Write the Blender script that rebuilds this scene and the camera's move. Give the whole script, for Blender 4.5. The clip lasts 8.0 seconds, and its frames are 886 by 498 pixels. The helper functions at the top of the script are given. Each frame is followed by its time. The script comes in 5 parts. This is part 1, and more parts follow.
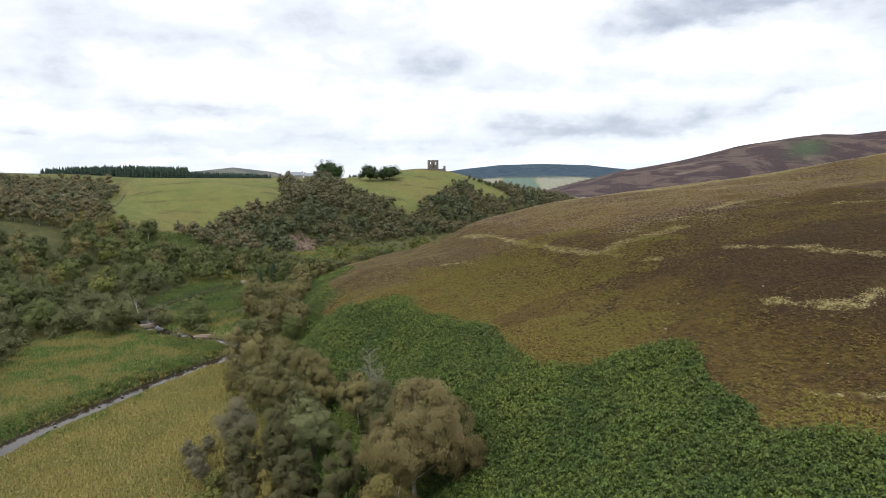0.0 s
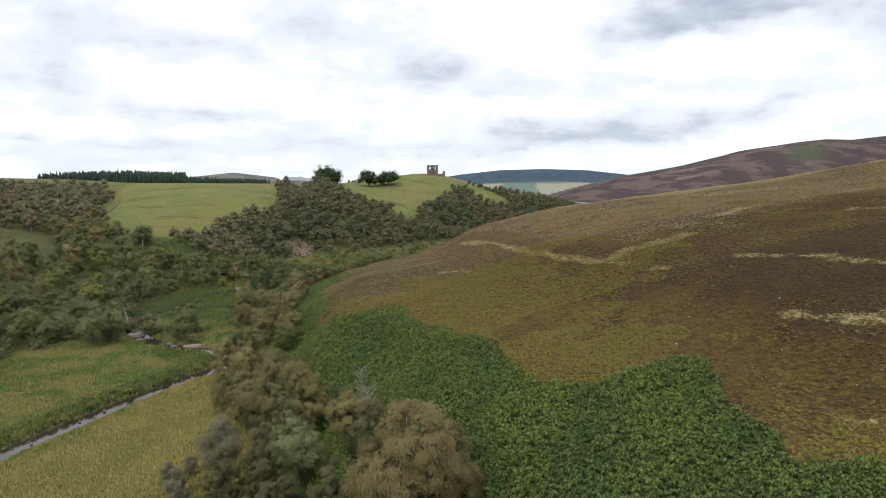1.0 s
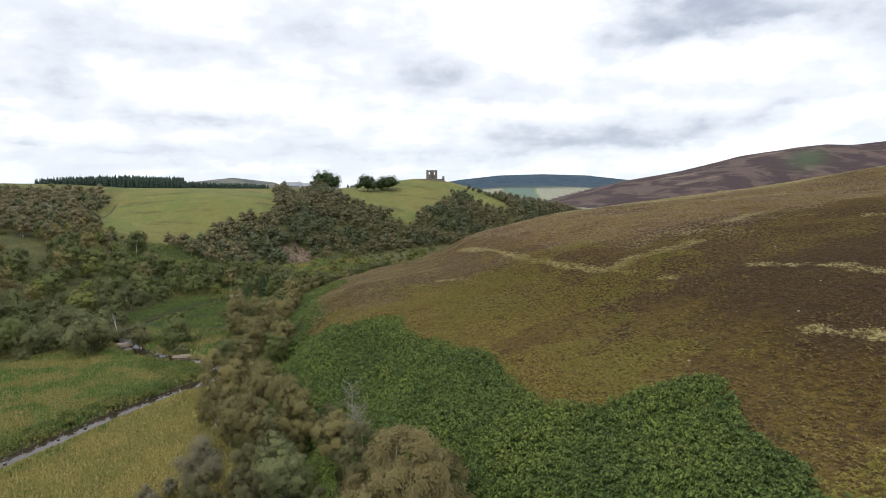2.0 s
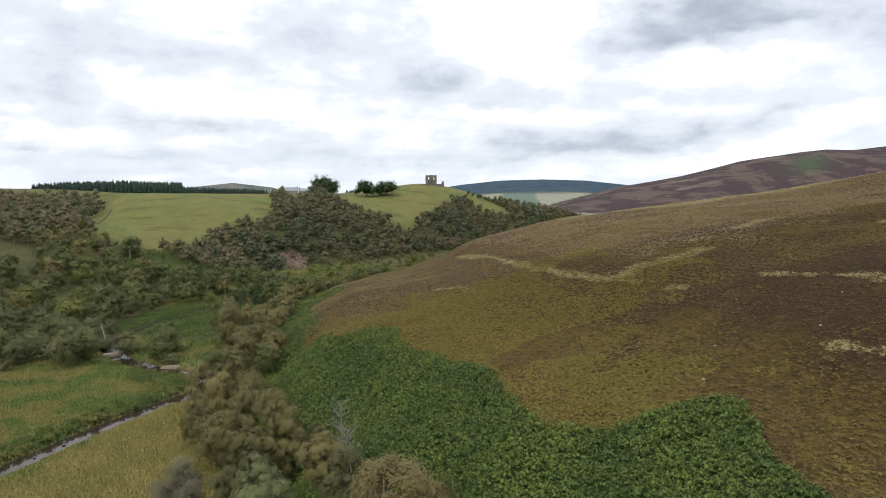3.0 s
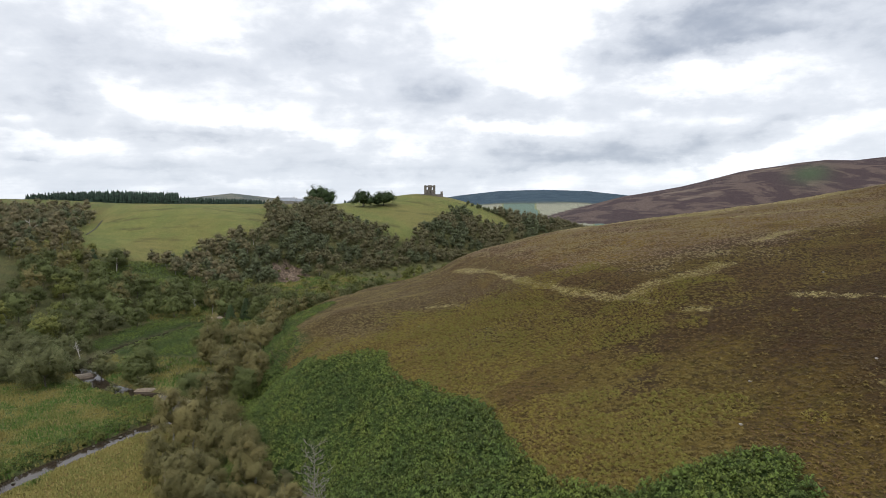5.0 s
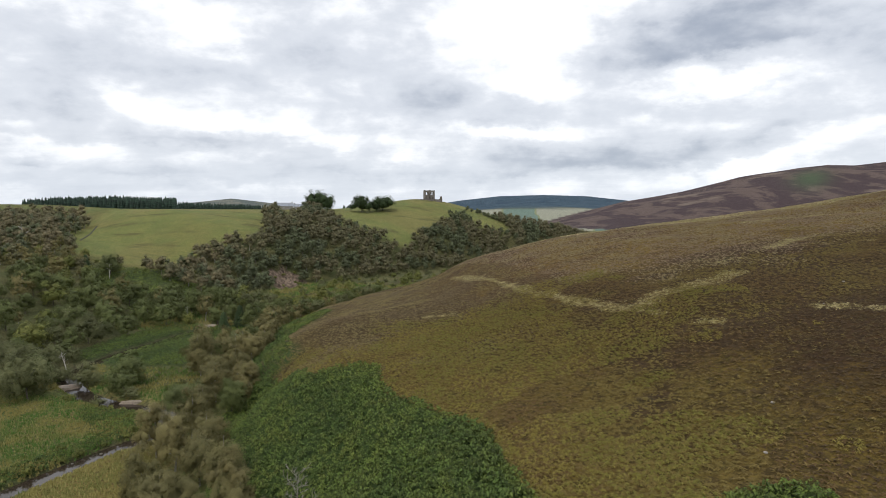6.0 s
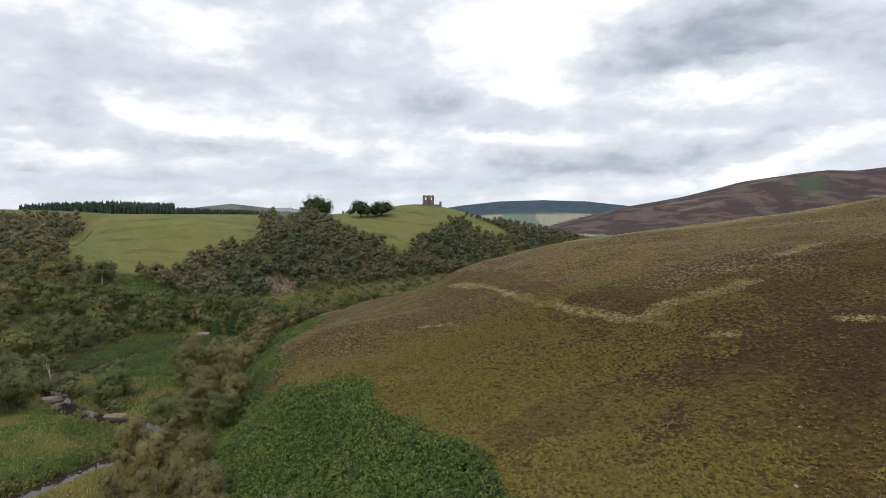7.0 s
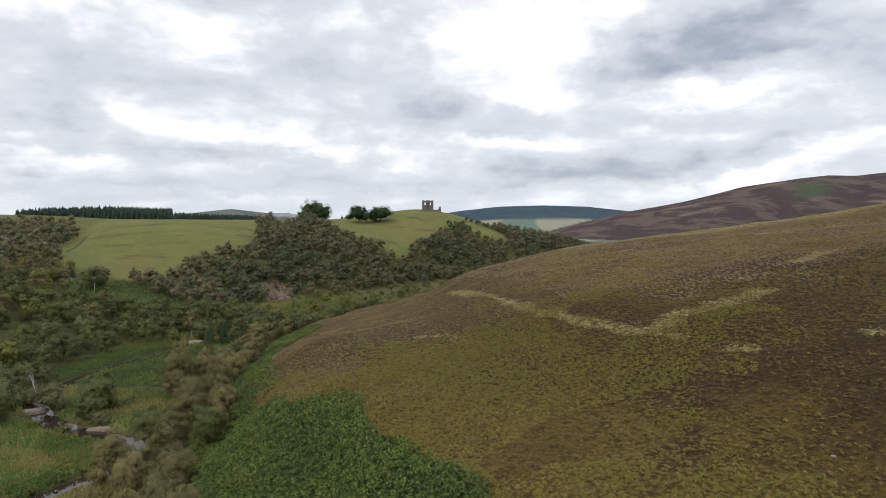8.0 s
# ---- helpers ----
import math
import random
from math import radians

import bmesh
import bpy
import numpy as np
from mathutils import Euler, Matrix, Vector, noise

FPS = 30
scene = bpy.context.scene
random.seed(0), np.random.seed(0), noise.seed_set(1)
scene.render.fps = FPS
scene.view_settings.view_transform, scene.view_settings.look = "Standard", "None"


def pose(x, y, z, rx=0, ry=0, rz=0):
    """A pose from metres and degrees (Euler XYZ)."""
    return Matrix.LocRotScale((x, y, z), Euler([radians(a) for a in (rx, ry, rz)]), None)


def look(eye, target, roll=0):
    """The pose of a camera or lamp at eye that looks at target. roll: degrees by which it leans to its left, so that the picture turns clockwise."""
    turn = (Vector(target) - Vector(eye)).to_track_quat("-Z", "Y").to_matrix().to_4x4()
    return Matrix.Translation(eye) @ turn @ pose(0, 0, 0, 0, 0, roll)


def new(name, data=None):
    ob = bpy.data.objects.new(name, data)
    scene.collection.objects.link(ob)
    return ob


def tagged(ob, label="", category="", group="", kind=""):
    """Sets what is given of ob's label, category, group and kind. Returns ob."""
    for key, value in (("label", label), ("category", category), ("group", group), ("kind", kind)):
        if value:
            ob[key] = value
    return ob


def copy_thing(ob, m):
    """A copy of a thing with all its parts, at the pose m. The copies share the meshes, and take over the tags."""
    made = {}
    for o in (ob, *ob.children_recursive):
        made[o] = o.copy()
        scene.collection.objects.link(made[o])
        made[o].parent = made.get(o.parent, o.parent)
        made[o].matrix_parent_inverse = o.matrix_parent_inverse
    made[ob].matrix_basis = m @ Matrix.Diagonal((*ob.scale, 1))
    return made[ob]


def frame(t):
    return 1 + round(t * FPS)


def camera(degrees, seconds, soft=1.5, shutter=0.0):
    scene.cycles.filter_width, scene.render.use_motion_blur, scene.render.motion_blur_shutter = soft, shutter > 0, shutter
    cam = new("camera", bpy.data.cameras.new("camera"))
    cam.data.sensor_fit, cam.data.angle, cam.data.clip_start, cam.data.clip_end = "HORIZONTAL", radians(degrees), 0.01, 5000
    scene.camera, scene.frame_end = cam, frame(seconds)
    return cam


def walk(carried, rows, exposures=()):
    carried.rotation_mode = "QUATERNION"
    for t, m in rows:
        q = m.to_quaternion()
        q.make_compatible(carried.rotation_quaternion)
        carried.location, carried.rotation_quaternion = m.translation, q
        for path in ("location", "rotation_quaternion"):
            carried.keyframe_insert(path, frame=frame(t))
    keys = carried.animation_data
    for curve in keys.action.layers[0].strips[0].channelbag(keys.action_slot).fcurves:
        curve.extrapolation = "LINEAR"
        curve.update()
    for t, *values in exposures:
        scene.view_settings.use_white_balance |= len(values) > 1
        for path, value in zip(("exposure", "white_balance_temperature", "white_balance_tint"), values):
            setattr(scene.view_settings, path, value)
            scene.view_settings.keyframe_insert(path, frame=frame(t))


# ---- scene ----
cam = camera(73.0, 8.0, soft=0.8)
EYE = 50.0          # first eye over the valley floor
METRES = 48.0       # length of the flight
HEADING = radians(6.364)


def flight(t):
    """A level, straight flight with a slowly rising gaze."""
    s = METRES * t / 8.0
    pitch = -6.485 + 0.48709 * t + 0.000853 * t * t
    return t, pose(s * math.sin(HEADING), s * math.cos(HEADING), EYE, 90 + pitch, 0, 0)


walk(cam, [flight(0.5 * k) for k in range(17)], exposures=[(0.0, 0.38), (2.0, 0.33), (4.5, 0.18), (8.0, 0.02)])

# ---- light: a bright, broken overcast ----
SUN_ELEV, SUN_AZ = radians(46), radians(215)


class Nodes:
    """Short way to write node trees."""

    def __init__(self, tree):
        self.tree = tree
        tree.nodes.clear()

    def node(self, kind, ins=(), operation="", use_clamp=False, interpolation_type="", data_type="", blend_type="", attribute_name=""):
        n = self.tree.nodes.new(kind)
        if operation:
            n.operation = operation
        if use_clamp:
            n.use_clamp = True
        if interpolation_type:
            n.interpolation_type = interpolation_type
        if data_type:
            n.data_type = data_type
        if blend_type:
            n.blend_type = blend_type
        if attribute_name:
            n.attribute_name = attribute_name
        for k, v in dict(ins).items():
            sock = n.inputs[k]
            if isinstance(v, bpy.types.NodeSocket):
                self.tree.links.new(v, sock)
            elif sock.type == "RGBA":
                sock.default_value = (*v[:3], 1.0)
            else:
                sock.default_value = v
        return n

    def math(self, op, a, b=0.0, clamp=False):
        return self.node("ShaderNodeMath", {0: a, 1: b}, operation=op, use_clamp=clamp).outputs[0]

    def vec(self, op, a, b=(0, 0, 0)):
        return self.node("ShaderNodeVectorMath", {0: a, 1: b}, operation=op).outputs[0]

    def noise(self, vector, scale, detail=4.0, rough=0.55, distort=0.0):
        return self.node("ShaderNodeTexNoise", {"Vector": vector, "Scale": scale, "Detail": detail, "Roughness": rough, "Distortion": distort}).outputs[0]

    def ramp(self, fac, lo, hi, a=0.0, b=1.0):
        return self.node("ShaderNodeMapRange", {0: fac, 1: lo, 2: hi, 3: a, 4: b}, interpolation_type="SMOOTHSTEP").outputs[0]

    def mix(self, fac, a, b, blend="MIX"):
        n = self.node("ShaderNodeMix", data_type="RGBA", blend_type=blend)
        for sock, v in ((n.inputs[0], fac), (n.inputs[6], a), (n.inputs[7], b)):
            if isinstance(v, bpy.types.NodeSocket):
                self.tree.links.new(v, sock)
            elif isinstance(v, (int, float)):
                sock.default_value = v
            else:
                sock.default_value = (*v[:3], 1.0)
        return n.outputs[2]

    def scaled(self, vector, s):
        return self.node("ShaderNodeVectorMath", {0: vector, 1: s}, operation="MULTIPLY").outputs[0]


world = bpy.data.worlds.new("sky")
scene.world = world
world.use_nodes = True
w = Nodes(world.node_tree)
way = w.node("ShaderNodeTexCoord").outputs["Generated"]
sep = w.node("ShaderNodeSeparateXYZ", {0: way})
east, north, high = sep.outputs
turnway = w.math("ARCTAN2", east, north)
rise = w.math("ARCSINE", high)
dome = w.node("ShaderNodeCombineXYZ", {0: turnway, 1: w.math("MULTIPLY", rise, 1.9), 2: 0.6}).outputs[0]
curl = w.node("ShaderNodeTexNoise", {"Vector": dome, "Scale": 7.0, "Detail": 7.0, "Roughness": 0.6}).outputs[1]
curl = w.node("ShaderNodeSeparateXYZ", {0: curl})
u_w = w.math("ADD", turnway, w.math("MULTIPLY", w.math("SUBTRACT", curl.outputs[0], 0.5), 0.15))
v_w = w.math("ADD", rise, w.math("MULTIPLY", w.math("SUBTRACT", curl.outputs[1], 0.5), 0.10))
# cloud bellies (positive) and bright gaps (negative): azimuth, elevation, half width, half height, slant, weight
CLOUDS = [
    (18.5, 13.8, 7.5, 2.3, 0.06, 0.9), (28.0, 16.6, 9.0, 1.9, 0.30, 0.95), (29.0, 14.0, 6.5, 1.1, 0.08, 0.65), (36.5, 12.2, 4.5, 2.0, 0.0, 0.55),
    (3.0, 9.9, 7.5, 1.5, -0.03, 0.62), (-1.5, 11.6, 4.0, 1.6, 0.0, 0.25), (-11.8, 13.8, 6.0, 2.5, 0.0, 0.45), (-19.5, 19.6, 5.0, 1.6, 0.0, 0.6),
    (-28.0, 12.4, 6.2, 1.5, 0.04, 0.65), (-34.5, 8.3, 5.5, 1.2, -0.02, 0.75), (-22.5, 5.6, 10.0, 0.95, -0.02, 0.8), (-34.5, 3.9, 1.2, 0.35, 0.0, 0.7),
    (-25.0, 2.6, 14.0, 0.55, 0.0, 0.5), (-6.0, 3.6, 9.0, 0.6, 0.0, 0.5), (6.5, 4.3, 7.0, 1.3, 0.0, 0.75), (19.5, 4.6, 7.0, 1.2, 0.07, 1.0),
    (31.0, 7.0, 5.0, 0.9, 0.12, 0.7), (19.0, 9.2, 3.0, 0.9, 0.0, 0.45), (26.0, 8.6, 4.5, 0.7, 0.0, 0.3), (-12.0, 8.0, 5.0, 0.5, 0.0, 0.25),
    (-34.0, 19.0, 6.0, 3.2, 0.0, -0.7), (-20.5, 15.8, 3.0, 2.0, 0.0, -0.6), (-15.0, 7.6, 9.5, 1.5, 0.0, -0.7), (-28.0, 9.8, 4.0, 0.9, 0.0, -0.45),
    (9.5, 17.0, 7.5, 3.6, 0.0, -0.9), (8.6, 11.8, 3.2, 1.4, 0.0, -0.6), (7.0, 7.6, 4.4, 0.9, 0.0, -0.8), (26.5, 11.3, 6.5, 0.9, 0.05, -0.7),
    (27.5, 3.9, 7.5, 0.9, 0.14, -0.8), (25.5, 15.6, 3.5, 0.5, 0.25, -0.35), (-33.0, 5.2, 5.5, 0.5, 0.0, -0.4), (-3.5, 6.0, 5.5, 0.8, 0.0, -0.35),
]
belly = None
for az, el, half_w, half_h, slant, weight in CLOUDS:
    du = w.math("SUBTRACT", u_w, radians(az))
    dv = w.math("SUBTRACT", w.math("SUBTRACT", v_w, radians(el)), w.math("MULTIPLY", du, slant))
    du, dv = w.math("DIVIDE", du, radians(half_w)), w.math("DIVIDE", dv, radians(half_h))
    # flatter underneath than above
    dv = w.math("MAXIMUM", w.math("MULTIPLY", dv, 0.85), w.math("MULTIPLY", dv, -1.5)) if weight > 0 else dv
    d2 = w.math("ADD", w.math("MULTIPLY", du, du), w.math("MULTIPLY", dv, dv))
    g = w.math("MULTIPLY", w.math("POWER", 2.718, w.math("MULTIPLY", d2, -0.8)), weight)
    belly = g if belly is None else w.math("ADD", belly, g)
lift = w.math("ADD", w.math("MAXIMUM", high, 0.0), 0.10)
plane = w.node("ShaderNodeCombineXYZ", {0: w.math("DIVIDE", east, lift), 1: w.math("DIVIDE", north, lift), 2: 3.7}).outputs[0]
broad = w.noise(w.scaled(plane, (0.7, 1.2, 1.0)), 0.8, 7.0, 0.58, 0.2)
billow = w.noise(w.scaled(dome, (0.95, 0.95, 1.0)), 10.0, 7.0, 0.56, 0.15)
shade = w.math("ADD", w.math("ADD", w.math("MULTIPLY", belly, 0.60), w.math("MULTIPLY", w.math("SUBTRACT", broad, 0.45), 0.8)), w.math("MULTIPLY", w.math("SUBTRACT", billow, 0.45), 1.45))
pale = w.mix(w.ramp(shade, -0.36, 0.26), (1.17, 1.18, 1.20), (0.735, 0.77, 0.835))
tone = w.mix(w.ramp(shade, 0.18, 1.05), pale, (0.375, 0.42, 0.505))
haze = w.ramp(high, 0.0, 0.12, 0.4, 0.0)
tone = w.mix(haze, tone, (0.66, 0.74, 0.86))
sky = w.node("ShaderNodeTexSky")
sky.sky_type, sky.sun_disc, sky.sun_elevation, sky.sun_rotation = "NISHITA", False, SUN_ELEV, SUN_AZ
blue = w.scaled(sky.outputs[0], (0.1, 0.1, 0.1))
tone = w.mix(0.93, blue, tone)
tone = w.mix(w.ramp(high, 0.36, 0.95), tone, w.scaled(tone, (1.65, 1.65, 1.65)))
w.node("ShaderNodeOutputWorld", {0: w.node("ShaderNodeBackground", {0: tone, 1: 1.0}).outputs[0]})

lamp = bpy.data.lights.new("sun", "SUN")
lamp.energy, lamp.angle, lamp.color = 1.1, radians(14), (1.0, 0.95, 0.87)
sun = new("sun", lamp)
sun.matrix_world = look((math.sin(SUN_AZ) * 100, math.cos(SUN_AZ) * 100, 100 * math.tan(SUN_ELEV)), (0, 0, 0))

# ---- materials ----


def material(name):
    m = bpy.data.materials.new(name)
    m.use_nodes = True
    return m, Nodes(m.node_tree)


def finish(n, colour, rough=0.9, bump=None, strength=0.4, distance=0.1, **extra):
    """The surface from a colour, a roughness and a height."""
    ins = {"Base Color": colour, "Roughness": rough}
    if bump is not None:
        ins["Normal"] = n.node("ShaderNodeBump", {"Height": bump, "Strength": strength, "Distance": distance}).outputs[0]
    ins.update(extra)
    bsdf = n.node("ShaderNodeBsdfPrincipled", ins)
    n.node("ShaderNodeOutputMaterial", {0: bsdf.outputs[0]})
    return bsdf


def leaf_material(name, dark, mid, light, autumn=None, autumn_share=0.0, patches=0.0, grain=0.26):
    m, n = material(name)
    at = n.node("ShaderNodeTexCoord").outputs["Object"]
    island = n.node("ShaderNodeNewGeometry").outputs["Random Per Island"]
    own = n.node("ShaderNodeObjectInfo").outputs["Random"]
    clump = n.noise(at, 0.55, 2.0)
    c = n.mix(n.ramp(clump, 0.35, 0.68), dark, light)
    c = n.mix(n.math("MULTIPLY", island, 0.75), c, mid)
    c = n.mix(0.5, c, n.mix(own, tuple(0.6 * v for v in mid), tuple(1.38 * v for v in mid)))
    if autumn:
        c = n.mix(n.math("MULTIPLY", n.ramp(n.math("ADD", n.noise(at, 0.28, 1.0), n.math("MULTIPLY", own, 0.5)), 0.55, 0.95), autumn_share), c, autumn)
    c = n.mix(1.0, c, n.node("ShaderNodeCombineColor", {k: n.ramp(island, 0.0, 1.0, 1.0 - grain, 1.0 + grain) for k in (0, 1, 2)}).outputs[0], "MULTIPLY")
    if patches:
        big = n.noise(at, 0.075, 3.0, 0.55)
        c = n.mix(1.0, c, n.mix(n.ramp(big, 0.36, 0.64), (0.80, 0.83, 0.84), (1.24, 1.15, 0.98)), "MULTIPLY")
    diffuse = n.node("ShaderNodeBsdfPrincipled", {"Base Color": c, "Roughness": 0.75, "Specular IOR Level": 0.25})
    glow = n.node("ShaderNodeBsdfTranslucent", {0: c})
    both = n.node("ShaderNodeMixShader", {0: 0.16, 1: diffuse.outputs[0], 2: glow.outputs[0]})
    n.node("ShaderNodeOutputMaterial", {0: both.outputs[0]})
    return m


BIRCH = leaf_material("birch_leaves", (0.104, 0.096, 0.036), (0.161, 0.146, 0.055), (0.224, 0.198, 0.078), (0.208, 0.146, 0.060), 0.22, grain=0.16)
RUSTY = leaf_material("rusty_birch_leaves", (0.108, 0.092, 0.038), (0.158, 0.134, 0.054), (0.205, 0.172, 0.072), (0.195, 0.140, 0.058), 0.3, grain=0.12)
GOLDEN = leaf_material("golden_birch_leaves", (0.130, 0.108, 0.030), (0.190, 0.158, 0.044), (0.250, 0.208, 0.066), (0.22, 0.15, 0.045), 0.2, grain=0.2)
PALE = leaf_material("rowan_leaves", (0.105, 0.12, 0.046), (0.18, 0.195, 0.08), (0.26, 0.27, 0.125), grain=0.16)
GREEN = leaf_material("alder_leaves", (0.066, 0.081, 0.027), (0.100, 0.117, 0.037), (0.142, 0.159, 0.051), grain=0.18)
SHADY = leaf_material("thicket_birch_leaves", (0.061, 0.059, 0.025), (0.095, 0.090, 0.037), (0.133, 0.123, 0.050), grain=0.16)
OLIVE = leaf_material("oak_leaves", (0.061, 0.073, 0.037), (0.090, 0.103, 0.052), (0.127, 0.139, 0.069), grain=0.3)
FRESH = leaf_material("hazel_leaves", (0.087, 0.101, 0.025), (0.137, 0.152, 0.036), (0.188, 0.199, 0.049), (0.185, 0.155, 0.047), 0.25)
WILLOW = leaf_material("willow_leaves", (0.082, 0.089, 0.036), (0.122, 0.127, 0.052), (0.163, 0.166, 0.072), grain=0.16)
GREY = leaf_material("grey_willow_leaves", (0.10, 0.092, 0.056), (0.145, 0.132, 0.080), (0.185, 0.168, 0.105), grain=0.16)
WOOD = leaf_material("slope_wood_leaves", (0.095, 0.090, 0.046), (0.137, 0.129, 0.065), (0.181, 0.168, 0.085), (0.171, 0.127, 0.071), 0.5, grain=0.3)
SYCAMORE = leaf_material("sycamore_leaves", (0.024, 0.042, 0.016), (0.042, 0.066, 0.023), (0.064, 0.094, 0.032))
SPRUCE = leaf_material("spruce_needles", (0.018, 0.036, 0.024), (0.028, 0.050, 0.034), (0.042, 0.066, 0.044), grain=0.3)
FERN = leaf_material("bracken_fronds", (0.041, 0.068, 0.015), (0.078, 0.119, 0.025), (0.141, 0.182, 0.043), (0.151, 0.144, 0.033), 0.25, 1.0, grain=0.5)


def bark_material(name, pale, dark):
    m, n = material(name)
    at = n.node("ShaderNodeTexCoord").outputs["Object"]
    grain = n.noise(n.scaled(at, (2.0, 2.0, 9.0)), 1.4, 5.0)
    c = n.mix(n.ramp(grain, 0.42, 0.62), pale, dark)
    finish(n, c, 0.85, grain, 0.5, 0.03)
    return m


BARK = bark_material("birch_bark", (0.36, 0.34, 0.30), (0.10, 0.085, 0.07))
DARK_BARK = bark_material("dark_bark", (0.12, 0.10, 0.08), (0.05, 0.042, 0.034))
GREY_BARK = bark_material("grey_twigs", (0.22, 0.20, 0.17), (0.12, 0.105, 0.09))
DEAD_BARK = bark_material("weathered_dead_wood", (0.50, 0.47, 0.42), (0.24, 0.215, 0.185))


def plain_rough(name, a, b, scale, rough=0.9, bump=0.5, depth=0.05):
    m, n = material(name)
    at = n.node("ShaderNodeTexCoord").outputs["Object"]
    f = n.noise(at, scale, 6.0, 0.6)
    g = n.noise(at, scale * 0.16, 3.0)
    c = n.mix(n.ramp(f, 0.35, 0.65), a, b)
    c = n.mix(n.ramp(g, 0.35, 0.7, 0.0, 0.5), c, tuple(0.62 * v for v in a))
    finish(n, c, rough, f, bump, depth)
    return m


STONE = plain_rough("castle_rubble", (0.120, 0.106, 0.092), (0.215, 0.192, 0.165), 1.6)
DARK_STONE = plain_rough("lichened_wall", (0.035, 0.034, 0.025), (0.065, 0.060, 0.045), 2.0)
ROCK = plain_rough("pale_rock", (0.20, 0.18, 0.155), (0.32, 0.29, 0.26), 2.5)
SLATE = plain_rough("slate_roof", (0.20, 0.22, 0.25), (0.28, 0.30, 0.33), 2.0, 0.55)
RENDERED = plain_rough("lime_render", (0.24, 0.22, 0.19), (0.32, 0.30, 0.265), 0.8)
SAND = plain_rough("river_shingle", (0.22, 0.175, 0.13), (0.32, 0.265, 0.205), 2.2)

WET_ROCK = plain_rough("wet_mossy_rock", (0.075, 0.075, 0.05), (0.14, 0.13, 0.10), 2.5, 0.5)

WATER, n = material("peaty_water")
ripple = n.noise(n.scaled(n.node("ShaderNodeTexCoord").outputs["Object"], (1, 1, 1)), 1.8, 3.0)
finish(n, (0.030, 0.022, 0.016), 0.08, ripple, 0.12, 0.06, **{"IOR": 1.33})


def tuft_material(name, a, b, c3):
    m, n = material(name)
    at = n.node("ShaderNodeTexCoord").outputs["Object"]
    island = n.node("ShaderNodeNewGeometry").outputs["Random Per Island"]
    patch = n.noise(at, 0.09, 3.0)
    c = n.mix(n.ramp(patch, 0.42, 0.58), a, b)
    c = n.mix(n.ramp(island, 0.45, 1.0, 0.0, 0.8), c, c3)
    finish(n, c, 0.85, **{"Specular IOR Level": 0.2})
    return m


HEATHER = tuft_material("heather_sprigs", (0.099, 0.060, 0.022), (0.134, 0.100, 0.025), (0.186, 0.137, 0.041))
# upper and brow sprigs: blue raised to paint in the veil of distant air
UPPER_HEATHER = tuft_material("upper_heather_sprigs", (0.170, 0.118, 0.078), (0.212, 0.167, 0.083), (0.300, 0.237, 0.137))
BROW_HEATHER = tuft_material("brow_heather_sprigs", (0.120, 0.088, 0.046), (0.160, 0.126, 0.048), (0.208, 0.161, 0.072))
# dark brown plants, toned down further in place of the lens's corner falloff
DARK_HEATHER = tuft_material("dark_heather_sprigs", (0.065, 0.041, 0.021), (0.090, 0.061, 0.023), (0.119, 0.085, 0.032))
GRASSES = tuft_material("moor_grass", (0.175, 0.139, 0.028), (0.131, 0.121, 0.021), (0.228, 0.183, 0.050))
MEADOW_GRASS = tuft_material("meadow_grass", (0.160, 0.140, 0.040), (0.056, 0.105, 0.018), (0.19, 0.165, 0.06))
BENT = tuft_material("bleached_grass", (0.36, 0.305, 0.15), (0.27, 0.235, 0.095), (0.44, 0.385, 0.22))
RUSHES = tuft_material("meadow_rushes", (0.190, 0.165, 0.050), (0.145, 0.142, 0.040), (0.26, 0.225, 0.08))

# ---- the lie of the land ----
MOOR_FOOT = [(-900, 160), (-400, 60), (-200, 28), (-60, 10), (0, 0), (60, -10), (110, -28), (170, -46), (230, -60), (280, -62), (330, -54), (380, -34), (430, -4), (490, 52), (560, 115), (640, 190), (740, 290), (900, 470), (1150, 760), (1600, 1500)]
LEFT_FOOT = [(-900, 40), (-400, -80), (-200, -130), (0, -158), (100, -162), (200, -158), (280, -148), (340, -134), (400, -106), (440, -82), (480, -52), (520, -18), (560, 20), (600, 60), (650, 122), (720, 210), (800, 300), (950, 430), (1200, 700), (1600, 1300)]
MOOR_PROFILE = [(-30, 0), (-4, 1), (0, 3), (6, 9), (12, 14.5), (20, 19.5), (30, 22.8), (45, 27.3), (60, 33.9), (75, 38.9), (100, 45), (130, 50.5), (165, 60.5), (230, 74), (320, 83), (900, 90)]
GORGE_PROFILE = [(-30, 0), (0, 1), (12, 8), (30, 23), (60, 38), (100, 48), (140, 52), (220, 53), (400, 53), (900, 56)]
SLOPE_PROFILE = [(-30, 0), (0, 1), (25, 7), (55, 15), (90, 25), (120, 31), (160, 37.5), (220, 44), (300, 50), (400, 53), (900, 56)]
STREAM = [(-120, -60), (-100, 20), (-88, 75), (-84, 107), (-83, 116), (-79, 127), (-74, 143), (-67, 160), (-62, 169), (-62, 179), (-70, 187), (-82, 190), (-96, 199), (-108, 212), (-114, 228), (-112, 250), (-105, 275), (-99, 294), (-97, 320), (-94, 350), (-88, 378), (-77, 398), (-58, 415), (-40, 438), (-20, 470), (12, 512), (55, 562), (115, 618)]


def smooth(a, b, x):
    t = np.clip((x - a) / (b - a), 0, 1)
    return t * t * (3 - 2 * t)


